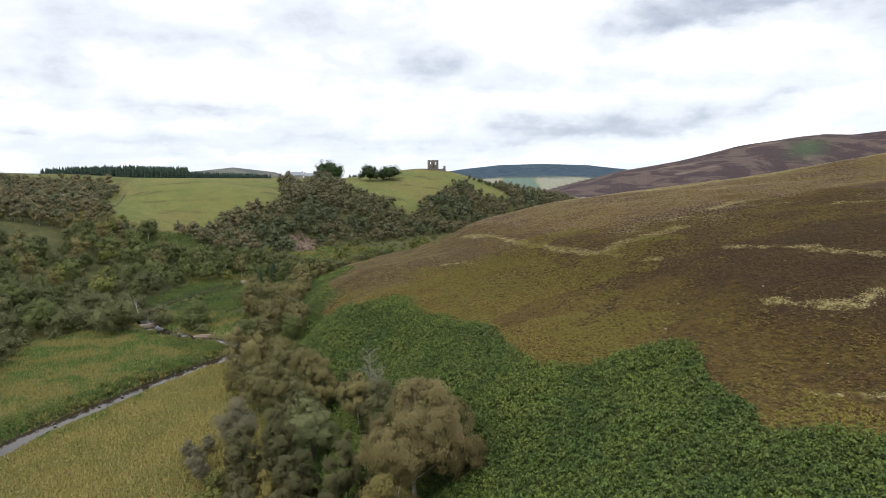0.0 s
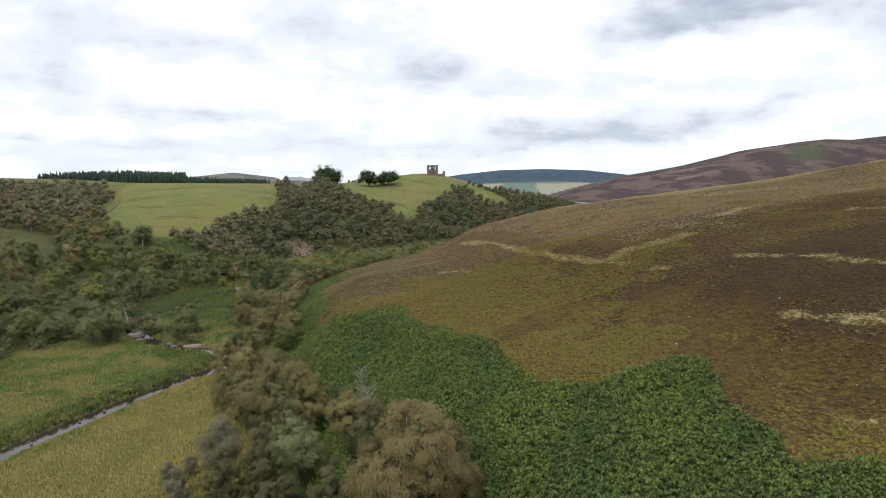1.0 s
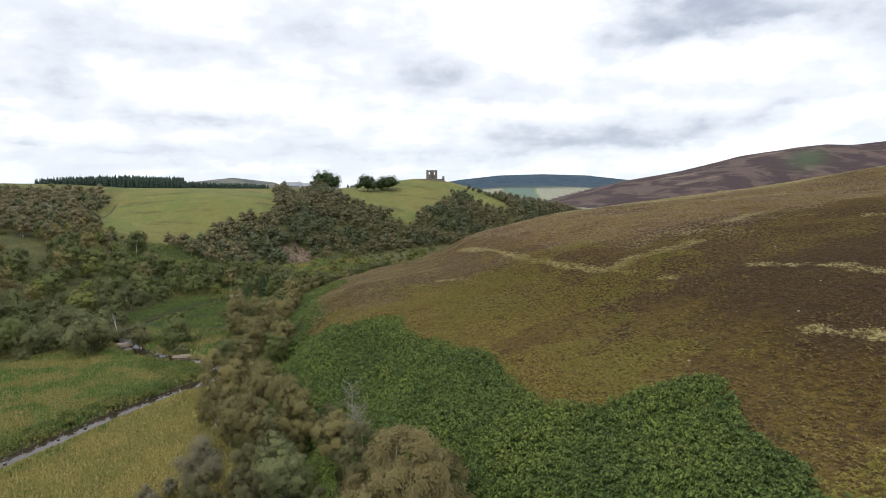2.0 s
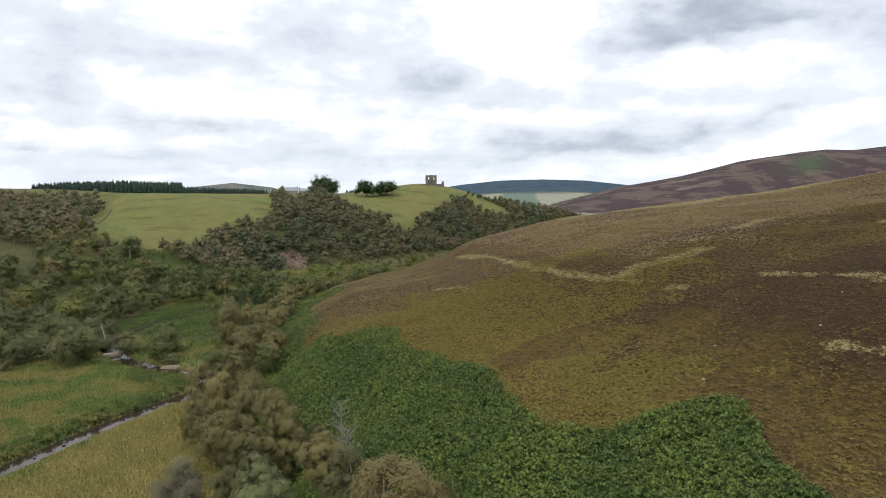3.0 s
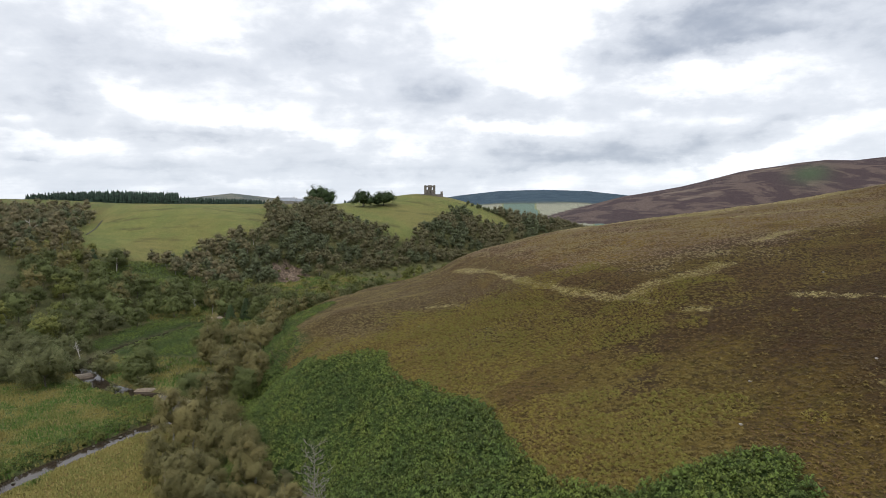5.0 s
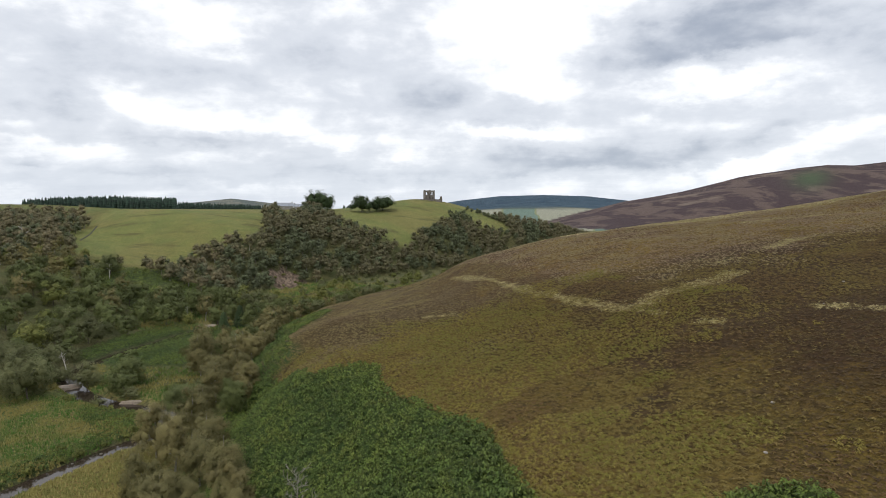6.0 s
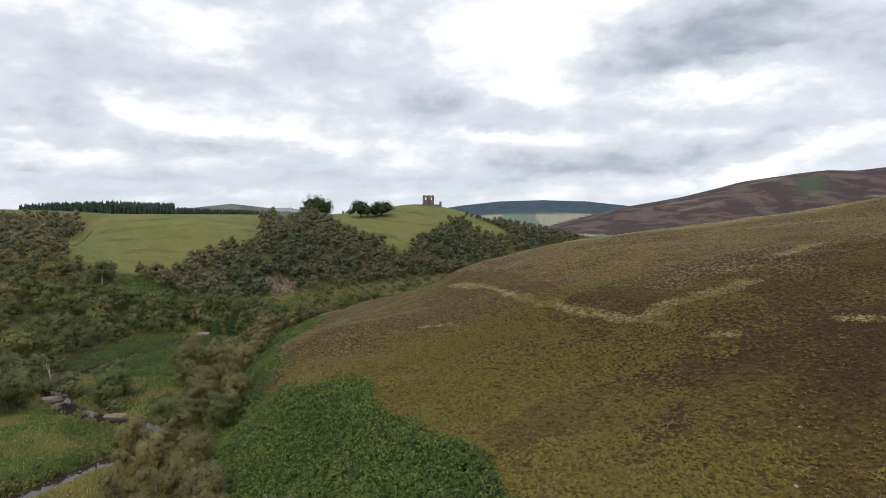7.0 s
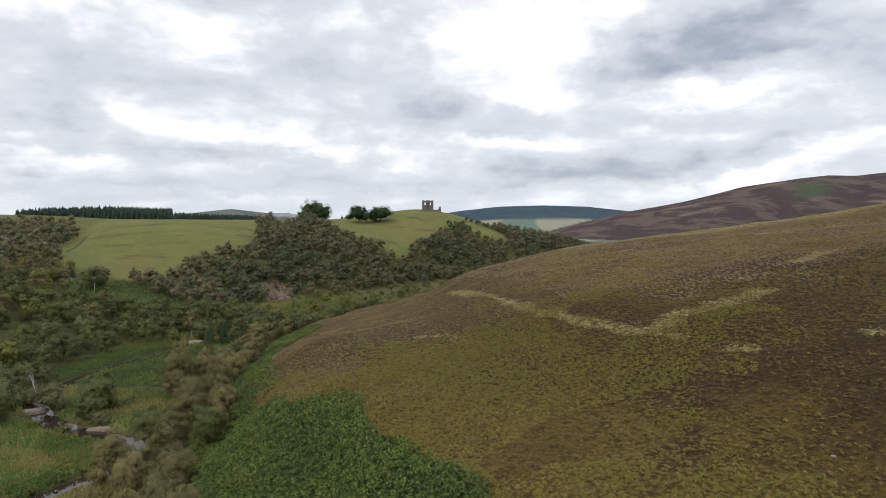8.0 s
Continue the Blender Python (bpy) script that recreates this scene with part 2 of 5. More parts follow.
def monotone(knots, x):
    """A smooth curve through the knots that does not overshoot."""
    k = np.array(knots, float)
    X, Y = k[:, 0], k[:, 1]
    h = np.diff(X)
    dl = np.diff(Y) / h
    m = np.zeros(len(X))
    m[0], m[-1] = dl[0], dl[-1]
    for i in range(1, len(X) - 1):
        if dl[i - 1] * dl[i] > 0:
            w1, w2 = 2 * h[i] + h[i - 1], h[i] + 2 * h[i - 1]
            m[i] = (w1 + w2) / (w1 / dl[i - 1] + w2 / dl[i])
    x = np.clip(x, X[0], X[-1])
    i = np.clip(np.searchsorted(X, x) - 1, 0, len(h) - 1)
    t = (x - X[i]) / h[i]
    return Y[i] * (1 + 2 * t) * (1 - t) ** 2 + m[i] * h[i] * t * (1 - t) ** 2 + Y[i + 1] * t * t * (3 - 2 * t) + m[i + 1] * h[i] * t * t * (t - 1)


def line_distance(points, x, y):
    """Distances to each stretch of a line in plan."""
    P = np.array(points, float)
    out = []
    for a, b in zip(P[:-1], P[1:]):
        e = b - a
        t = np.clip(((x - a[0]) * e[0] + (y - a[1]) * e[1]) / (e @ e), 0, 1)
        out.append(np.hypot(x - a[0] - t * e[0], y - a[1] - t * e[1]))
    return np.array(out)


def foot_distance(foot, x, y, side):
    """How far uphill of a slope's foot; negative on the valley floor."""
    k = np.array(foot, float)
    ds = line_distance(k[:, ::-1], x, y)
    dm = ds.min(0)
    up = (x - np.interp(y, k[:, 0], k[:, 1])) * side > 0
    K = 6 + 0.12 * dm
    soft = dm - K * np.log(np.exp(-(ds - dm) / K).sum(0))
    return np.where(up, np.maximum(soft, 0), -dm)


def lattice(i, j, s):
    v = np.sin(i * 127.1 + j * 311.7 + s * 74.7) * 43758.5453
    return v - np.floor(v)


def vnoise(x, y, scale, s=0):
    x, y = np.asarray(x) / scale, np.asarray(y) / scale
    i, j = np.floor(x), np.floor(y)
    u, v = x - i, y - j
    u, v = u * u * (3 - 2 * u), v * v * (3 - 2 * v)
    return (lattice(i, j, s) * (1 - u) + lattice(i + 1, j, s) * u) * (1 - v) + (lattice(i, j + 1, s) * (1 - u) + lattice(i + 1, j + 1, s) * u) * v - 0.5


def far_moor(x, y):
    """The heather moor across the glen."""
    side = np.clip(x / np.maximum(y, 1), -2, 2)
    crest = np.interp(side * 2200, [250, 324, 656, 864, 1072, 1280, 1383, 1487, 1628, 2200, 4000], [0, 2, 88, 121, 168, 200, 212, 211, 227, 250, 270])
    far = crest * smooth(1000, 2150, y) * (1 - 0.5 * smooth(2300, 3500, y))
    return far + 8 * vnoise(x, y, 170, 5) * smooth(1000, 1500, y) * smooth(0.14, 0.32, side)


def height(x, y):
    x, y = np.asarray(x, float), np.asarray(y, float)
    dm, dl = foot_distance(MOOR_FOOT, x, y, 1), foot_distance(LEFT_FOOT, x, y, -1)
    # the brow falls away more gently up the valley
    ease = np.interp(y, [195, 210, 230, 250, 275, 300, 340, 400, 450], [0, 6, 11, 18, 18, 16, 14, 6, 0])
    eased = dm - ease * smooth(0, 32, dm) * (1 - smooth(34, 62, dm))
    z = monotone(MOOR_PROFILE, eased) * (1 - 0.33 * smooth(235, 380, y)) * (1 - 0.6 * smooth(700, 1300, y))
    g = smooth(375, 465, y + 0.7 * (x + 120))
    left = (1 - g) * monotone(SLOPE_PROFILE, dl) + g * monotone(GORGE_PROFILE, dl)
    z = z + left * (1 - 0.75 * smooth(15, 150, x) * smooth(690, 820, y))
    z = z + 14 * np.exp(-(((x + 18) / 62) ** 2 + ((y - 722) / 75) ** 2))      # the castle's mound
    z = z + 7 * smooth(-380, -560, x) * smooth(500, 750, y)
    side = np.clip(x / np.maximum(y, 1), -2, 2)
    z = np.maximum(z, far_moor(x, y))
    crest = np.interp(side * 3600, [-520, -400, -150, -14, 120, 340, 600, 850, 1075, 1500], [0, 45, 78, 98, 117, 140, 147, 140, 118, 70])
    z = np.maximum(z, crest * smooth(1700, 3500, y))                          # the far wooded hill
    crest = np.interp(side * 3600, [-1650, -1520, -1250, -1000, -900], [0, 100, 128, 100, 60])
    z = np.maximum(z, crest * smooth(2200, 3500, y))
    near = 1 - smooth(400, 900, np.hypot(x, y))
    z = z + near * (1.1 * vnoise(x, y, 23, 1) + 0.5 * vnoise(x, y, 7, 2)) * (0.25 + 0.75 * smooth(2, 12, z))
    ds = line_distance(STREAM, x, y).min(0)
    e = np.exp(-(((x + 99) / 11) ** 2 + ((y - 434) / 19) ** 2) ** 2)             # the eroded scar
    z = z + e * (7.0 * vnoise(x, y, 8, 41) + 4.0 * vnoise(x, y, 4, 42) - 1.5)
    return z - 2.1 * np.exp(-(ds / 3.3) ** 4)


def ground_z(x, y):
    return float(height(np.array([x]), np.array([y]))[0])


# where things grow, in plan
PATHS = [
    ([(7, 230), (16, 197), (23, 173), (29, 157), (34, 145), (38, 138), (40, 133)], 1.6),
    ([(38, 139), (43, 143), (48, 142), (53, 142), (57, 146)], 2.5),
    ([(59, 155), (65, 156)], 1.2),
    ([(72, 161), (88, 169)], 1.0),
    ([(38, 133), (45, 124)], 0.8),
    ([(57, 120), (61, 115), (66, 109), (71, 97)], 1.3),
    ([(50, 91), (53, 86), (58, 81), (62, 84)], 1.5),
    ([(42, 66), (47, 61)], 0.8),
    ([(86, 155), (92, 152)], 0.9),
    ([(94, 142), (101, 137), (112, 140)], 1.6),
    ([(-4, 178), (6, 172), (10, 165)], 0.3),
    ([(30, 292), (45, 264), (70, 249), (95, 241), (120, 244), (145, 246), (168, 236), (190, 226)], 10.0),
    ([(88, 205), (104, 208), (122, 202)], 1.2),
    ([(52, 212), (66, 216)], 0.9),
    ([(-250, 330), (-237, 318), (-222, 303), (-216, 292)], 1.1),
]
BRACKEN_EDGE = [(-48, 186), (-40, 183), (-28, 164), (-21, 152), (-12, 149), (-8, 146), (-6, 133), (0, 124), (5, 117), (10, 108), (12, 96), (15, 88), (21, 84), (25, 85), (31, 87), (36, 86), (35, 81), (34, 73), (35, 65), (33, 60), (38, 57), (42, 53), (60, 30)]


def inside(poly, x, y):
    """Whether plan points lie in a polygon."""
    x, y = np.asarray(x, float), np.asarray(y, float)
    c = np.zeros(x.shape, bool)
    for (ax, ay), (bx, by) in zip(poly, poly[1:] + poly[:1]):
        if ay != by:
            c ^= ((ay > y) != (by > y)) & (x < (bx - ax) * (y - ay) / (by - ay) + ax)
    return c


BRACKEN = BRACKEN_EDGE + [(60, -20), (10, -20), (2, 20), (-6, 55), (-20, 90), (-28, 108), (-38, 140), (-47, 170)]
FIELD = [(-258, 452), (-300, 600), (-420, 720), (-420, 1000), (-60, 1000), (60, 860), (56, 712), (76, 674), (70, 655), (42, 652), (21, 668), (7, 640), (-16, 593), (-21, 577), (-28, 557), (-50, 554), (-74, 556), (-89, 562), (-100, 590), (-122, 632), (-160, 640), (-150, 560), (-136, 507), (-128, 473), (-136, 459), (-148, 449), (-159, 438), (-168, 412), (-178, 400), (-205, 396), (-225, 405)]
THICKET = [(-4, 48), (-2, 72), (-8, 98), (-26, 120), (-37, 113), (-36, 92), (-32, 66), (-26, 45)]
FERN_STRIP = [(-44, 176), (-52, 200), (-57, 232), (-57, 262), (-48, 285), (-41, 282), (-44, 258), (-45, 232), (-40, 202), (-31, 182)]
RUSHY = [(-80, 60), (-79, 122), (-64, 158), (-56, 160), (-42, 130), (-34, 108), (-26, 60), (-40, 20), (-70, 20)]
GLADE = [(-125, 240), (-125, 270), (-119, 293), (-102, 299), (-86, 286), (-74, 250), (-80, 226), (-104, 228)]
BANK_FERN = [(-90, 100), (-85, 118), (-76, 143), (-66, 166), (-65, 176), (-74, 183), (-88, 186), (-84, 178), (-73, 168), (-82, 144), (-91, 120), (-97, 100)]
FERN_SLOPE = [(-200, 380), (-180, 399), (-160, 412), (-140, 386), (-128, 346), (-140, 326), (-160, 336), (-186, 358)]
MEADOW = [(-66, 158), (-62, 170), (-63, 178), (-70, 184), (-84, 192), (-104, 196), (-122, 196), (-126, 172), (-118, 152), (-128, 60), (-84, 60)]


def edge_of(poly, x, y, soft):
    """1 in a polygon, falling to 0 across a soft edge."""
    d = line_distance(poly + poly[:1], x, y).min(0)
    return smooth(-soft, soft, np.where(inside(poly, x, y), d, -d))


def path_mask(x, y):
    m = np.zeros(x.shape)
    for pts, wide in PATHS:
        d = line_distance(pts, x, y).min(0) + 1.7 * vnoise(x, y, 5, 9) + 1.3 * vnoise(x, y, 2.2, 10)
        here = wide * (0.85 + 0.9 * vnoise(x, y, 15, 11))
        m = np.maximum(m, 1 - smooth(here * 0.4, here * 1.6, d))
    return m


def array_mesh(name, verts, faces, mat, shade_smooth=False):
    """A mesh from arrays; all faces have the same number of corners."""
    me = bpy.data.meshes.new(name)
    verts, faces = np.asarray(verts, np.float32), np.asarray(faces, np.int32)
    me.vertices.add(len(verts))
    me.vertices.foreach_set("co", verts.ravel())
    k = faces.shape[1]
    me.loops.add(faces.size)
    me.loops.foreach_set("vertex_index", faces.ravel())
    me.polygons.add(len(faces))
    me.polygons.foreach_set("loop_start", np.arange(0, faces.size, k, dtype=np.int32))
    if shade_smooth:
        me.polygons.foreach_set("use_smooth", np.ones(len(faces), bool))
    me.update(calc_edges=True)
    me.validate()
    if mat:
        me.materials.append(mat)
    return me


def lay_ground():
    fine = np.radians(np.arange(-50, 52.01, 0.3))
    rest = np.radians(np.arange(54, 310, 2.0))
    ang = np.concatenate([fine, rest])
    rad = [3.0]
    while rad[-1] < 4900:
        r = rad[-1]
        rad.append(r * (1.09 if r < 55 else 1.011 if r < 330 else 1.009 if 440 < r < 490 else 1.016 if r < 900 else 1.03))
    rad = np.array(rad)
    A, R = np.meshgrid(ang, rad)
    x, y = R * np.sin(A), -20 + R * np.cos(A)
    z = height(x.ravel(), y.ravel()).reshape(x.shape)
    nr, na = x.shape
    idx = np.arange(nr * na).reshape(nr, na)
    a, b = idx[:-1], idx[1:]
    quads = np.stack([a, np.roll(a, -1, 1), np.roll(b, -1, 1), b], -1).reshape(-1, 4)[:, ::-1]
    me = array_mesh("ground", np.stack([x, y, z], -1).reshape(-1, 3), quads, GROUND, True)
    X, Y, Z = x.ravel(), y.ravel(), z.ravel()
    dm, dl = foot_distance(MOOR_FOOT, X, Y, 1), foot_distance(LEFT_FOOT, X, Y, -1)
    side = X / np.maximum(Y, 1)
    masks = {
        "moor": smooth(-2, 4, dm) * (1 - smooth(600, 900, Y)),
        "bracken": np.maximum(edge_of(BRACKEN, X, Y, 1.2), np.maximum(0.9 * edge_of(GLADE, X, Y, 3), np.maximum(edge_of(FERN_STRIP, X, Y, 2), np.maximum(0.75 * edge_of(FERN_SLOPE, X, Y, 5), 0.8 * edge_of(BANK_FERN, X, Y, 2.5))))),
        "pale": path_mask(X, Y),
        "field": edge_of(FIELD, X, Y, 3),
        "rushy": edge_of(RUSHY, X, Y, 2),
        "earth": np.maximum(np.exp(-(((X + 101 + 9 * vnoise(X, Y, 9, 43)) / 11) ** 2 + ((Y - 434 + 12 * vnoise(X, Y, 11, 44)) / 19) ** 2) ** 2), np.exp(-(((X - 36) / 16) ** 2 + ((Y - 578) / 7) ** 2) ** 2)),
        "bank": 1 - smooth(2.2, 3.7, line_distance(STREAM, X, Y).min(0)),
        "wood": np.maximum((dm < 0) * (dl < 4) * smooth(196, 215, Y) * (1 - edge_of(GLADE, X, Y, 3)) * (Y < 900), np.maximum(smooth(-8, 4, dl) * (1 - smooth(60, 95, dl)), smooth(-140, -170, X) * smooth(90, 0, Y - 380)) * (1 - edge_of(FIELD, X, Y, 3)) * (Y < 900)) + edge_of(THICKET, X, Y, 2),
        "grassy": np.clip((1 - smooth(4, 34, line_distance(BRACKEN_EDGE, X, Y).min(0))) * (1 - 0.8 * smooth(38, 60, X)) + 0.5 * smooth(150, 175, Y) * smooth(10, 40, X) - 0.55 * smooth(155, 185, Y) * (1 - smooth(40, 60, dm)), 0, 1),
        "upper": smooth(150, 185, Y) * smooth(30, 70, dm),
        "dusky": smooth(34, 58, X + 22 * vnoise(X, Y, 26, 51)) * (1 - smooth(105, 135, Y)),
        "brow": smooth(150, 200, Y) * (1 - smooth(34, 60, dm)),
        "heath": (np.abs(far_moor(X, Y) - Z) < 0.5) * smooth(1000, 1060, Y) * smooth(0.1, 0.13, side),
        "hazed_forest": smooth(2520, 2600, Y + 60 * vnoise(X, Y, 140, 3)) * (side < 0.5) * (side > -0.05),
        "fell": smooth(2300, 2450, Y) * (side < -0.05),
        "farm": smooth(1150, 1250, Y) * (1 - smooth(2520, 2600, Y)) * (side > 0.0) * (side < 0.5),
        "plot": np.where(side < 0.098, 0.9, np.where(side + Y / 60000 < 0.195, 0.1, np.where(side < 0.25, 0.9, 0.1))),
        "lush": np.exp(-(((side - 0.60) / 0.030) ** 2 + ((Y - 1750) / 130) ** 2)),
    }
    for key, v in masks.items():
        me.attributes.new(key, "FLOAT", "POINT").data.foreach_set("value", v.astype(np.float32))
    return tagged(new("ground", me), "rolling ground of heather moor, rough grass and pasture", "ground", kind="structure")


GROUND, n = material("ground_cover")
at = n.node("ShaderNodeTexCoord").outputs["Object"]


def mask(key):
    return n.node("ShaderNodeAttribute", attribute_name=key).outputs["Fac"]


speck = n.noise(at, 1.7, 5.0, 0.65)
tuft = n.noise(at, 0.55, 4.0, 0.6)
patch = n.noise(at, 0.055, 5.0, 0.6, 0.6)
wide = n.noise(at, 0.016, 4.0, 0.55)
c_grass = n.mix(n.ramp(patch, 0.38, 0.62), (0.135, 0.115, 0.038), (0.075, 0.100, 0.026))
c_grass = n.mix(n.ramp(tuft, 0.45, 0.65, 0.0, 0.85), c_grass, (0.058, 0.085, 0.022))
c_grass = n.mix(n.ramp(speck, 0.45, 0.72, 0.0, 0.8), c_grass, (0.18, 0.15, 0.058))
streak = n.noise(n.node("ShaderNodeMapping", {0: at, 2: (0, 0, 0.5), 3: (0.35, 1.0, 1.0)}).outputs[0], 0.16, 5.0, 0.6)
drift = n.math("ADD", n.math("MULTIPLY", n.math("ADD", n.math("MULTIPLY", patch, 0.6), n.math("MULTIPLY", streak, 0.4)), 1.0), n.math("MULTIPLY", n.math("SUBTRACT", mask("grassy"), 0.35), 0.22))
c_moor = n.mix(n.ramp(drift, 0.42, 0.60), (0.062, 0.041, 0.020), (0.116, 0.089, 0.023))
c_moor = n.mix(n.ramp(tuft, 0.44, 0.64, 0.0, 0.6), c_moor, (0.045, 0.030, 0.015))
c_moor = n.mix(n.ramp(n.noise(at, 0.3, 4.0), 0.55, 0.72, 0.0, 0.5), c_moor, (0.060, 0.062, 0.017))
c_moor = n.mix(n.ramp(speck, 0.52, 0.75, 0.0, 0.7), c_moor, (0.100, 0.078, 0.031))
c_moor = n.mix(n.math("MULTIPLY", mask("brow"), n.ramp(drift, 0.40, 0.56, 0.85, 0.2)), c_moor, (0.084, 0.064, 0.028))
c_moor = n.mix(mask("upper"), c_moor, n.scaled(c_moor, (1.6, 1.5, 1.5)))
# browner heather ground, its tone also lowered to stand in for vignetting
c_moor = n.mix(mask("dusky"), c_moor, n.scaled(c_moor, (0.90, 0.84, 0.82)))
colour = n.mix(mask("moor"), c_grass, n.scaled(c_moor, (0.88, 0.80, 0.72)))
c_wood = n.mix(n.ramp(patch, 0.4, 0.6), (0.055, 0.064, 0.022), (0.095, 0.088, 0.034))
colour = n.mix(mask("wood"), colour, n.mix(n.ramp(speck, 0.4, 0.7), c_wood, (0.085, 0.082, 0.034)))
c_field = n.mix(n.ramp(patch, 0.35, 0.65), (0.150, 0.155, 0.046), (0.112, 0.132, 0.038))
c_field = n.mix(n.ramp(wide, 0.45, 0.62, 0.0, 0.7), c_field, (0.16, 0.140, 0.048))
c_field = n.mix(n.ramp(n.noise(n.scaled(at, (0.5, 1.6, 1)), 0.06, 4.0), 0.54, 0.68, 0.0, 0.75), c_field, (0.075, 0.075, 0.026))
c_field = n.mix(n.ramp(n.noise(at, 0.4, 5.0, 0.7), 0.45, 0.75, 0.0, 0.6), c_field, (0.165, 0.150, 0.06))
colour = n.mix(mask("field"), colour, c_field)
c_rush = n.mix(n.ramp(tuft, 0.35, 0.65), (0.13, 0.10, 0.03), (0.18, 0.14, 0.046))
colour = n.mix(mask("rushy"), colour, c_rush)
c_fern = n.mix(n.ramp(tuft, 0.35, 0.65), (0.030, 0.050, 0.014), (0.055, 0.085, 0.022))
colour = n.mix(mask("bracken"), colour, c_fern)
c_pale = n.mix(n.ramp(tuft, 0.35, 0.65), (0.22, 0.18, 0.066), (0.33, 0.275, 0.125))
colour = n.mix(n.ramp(n.math("ADD", n.math("MULTIPLY", mask("pale"), 0.8), n.math("MULTIPLY", n.math("SUBTRACT", n.math("ADD", n.math("MULTIPLY", tuft, 0.5), n.math("MULTIPLY", speck, 0.5)), 0.5), 3.2)), 0.35, 0.95), colour, c_pale)
c_earth = n.mix(n.ramp(n.noise(n.scaled(at, (1, 1, 0.35)), 0.5, 6.0, 0.65), 0.35, 0.65), (0.062, 0.044, 0.032), (0.215, 0.160, 0.115))
colour = n.mix(n.ramp(n.math("ADD", mask("earth"), n.math("MULTIPLY", n.math("SUBTRACT", patch, 0.5), 1.2)), 0.4, 0.75), colour, c_earth)
colour = n.mix(mask("bank"), colour, n.mix(n.ramp(tuft, 0.4, 0.6), (0.05, 0.036, 0.024), (0.09, 0.07, 0.045)))
strips = n.noise(n.scaled(at, (1.0, 0.6, 1.0)), 0.011, 4.0, 0.6, 1.0)
c_heath = n.mix(n.ramp(n.math("ADD", strips, n.math("MULTIPLY", n.math("SUBTRACT", n.noise(at, 0.05, 5.0, 0.7), 0.5), 0.22)), 0.46, 0.60), (0.046, 0.030, 0.031), (0.094, 0.067, 0.056))
c_heath = n.mix(n.ramp(n.noise(at, 0.006, 3.0), 0.60, 0.66, 0.0, 0.8), c_heath, (0.15, 0.115, 0.088))
c_heath = n.mix(n.math("MULTIPLY", mask("lush"), 0.9), c_heath, (0.050, 0.075, 0.036))
c_farm = n.mix(n.ramp(mask("plot"), 0.25, 0.35), (0.112, 0.158, 0.125), (0.17, 0.185, 0.095))
c_farm = n.mix(n.ramp(mask("plot"), 0.76, 0.8), c_farm, (0.235, 0.235, 0.175))
colour = n.mix(mask("farm"), colour, c_farm)
colour = n.mix(mask("heath"), colour, c_heath)
# the far wood's colour carries the distance haze as added blue
colour = n.mix(mask("hazed_forest"), colour, n.mix(n.ramp(n.noise(at, 0.02, 4.0), 0.4, 0.6), (0.022, 0.044, 0.066), (0.038, 0.064, 0.086)))
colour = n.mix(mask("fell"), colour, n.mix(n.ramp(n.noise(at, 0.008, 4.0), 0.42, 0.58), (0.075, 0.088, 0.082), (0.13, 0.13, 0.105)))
fleck = n.math("ADD", n.math("MULTIPLY", n.noise(at, 5.0, 4.0, 0.75), 0.45), n.math("MULTIPLY", n.noise(at, 1.2, 4.0, 0.8), 0.55))
colour = n.mix(1.0, colour, n.node("ShaderNodeCombineColor", {k: n.ramp(fleck, 0.36, 0.64, 0.45, 1.55) for k in (0, 1, 2)}).outputs[0], "MULTIPLY")
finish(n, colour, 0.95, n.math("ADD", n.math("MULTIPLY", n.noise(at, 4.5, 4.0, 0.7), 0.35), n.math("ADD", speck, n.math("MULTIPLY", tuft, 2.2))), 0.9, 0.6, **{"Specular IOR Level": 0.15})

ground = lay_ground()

# ---- helpers for things ----


def part(name, data, mat, parent, label=""):
    """Links a bmesh or a mesh as one mesh object under a thing or a part."""
    if isinstance(data, bmesh.types.BMesh):
        me = bpy.data.meshes.new(name)
        data.to_mesh(me)
        data.free()
        if mat:
            me.materials.append(mat)
        data = me
    ob = new(name, data)
    ob.parent = parent
    return tagged(ob, label)


def thing(name, x, y, z, label, category, group="", turn=0.0, size=1.0):
    ob = new(name)
    ob.empty_display_size = 0.5
    ob.matrix_basis = pose(x, y, z, 0, 0, turn) @ Matrix.Scale(size, 4)
    return tagged(ob, label, category, group)


def add_box(bm, lo, hi):
    vs = [bm.verts.new((x, y, z)) for z in (lo[2], hi[2]) for y in (lo[1], hi[1]) for x in (lo[0], hi[0])]
    for f in ((0, 2, 3, 1), (4, 5, 7, 6), (0, 1, 5, 4), (2, 6, 7, 3), (0, 4, 6, 2), (1, 3, 7, 5)):
        bm.faces.new([vs[i] for i in f])


def add_tube(bm, pts, radii, sides=6):
    """A tapered, bent limb."""
    rings = []
    for i, (p, r) in enumerate(zip(pts, radii)):
        d = (pts[min(i + 1, len(pts) - 1)] - pts[max(i - 1, 0)]).normalized()
        a = d.orthogonal().normalized()
        b = d.cross(a)
        rings.append([bm.verts.new(p + (a * math.cos(2 * math.pi * k / sides) + b * math.sin(2 * math.pi * k / sides)) * r) for k in range(sides)])
    for lo, hi in zip(rings, rings[1:]):
        for k in range(sides):
            bm.faces.new((lo[k], lo[(k + 1) % sides], hi[(k + 1) % sides], hi[k]))
    bm.faces.new(rings[-1])
    return bm


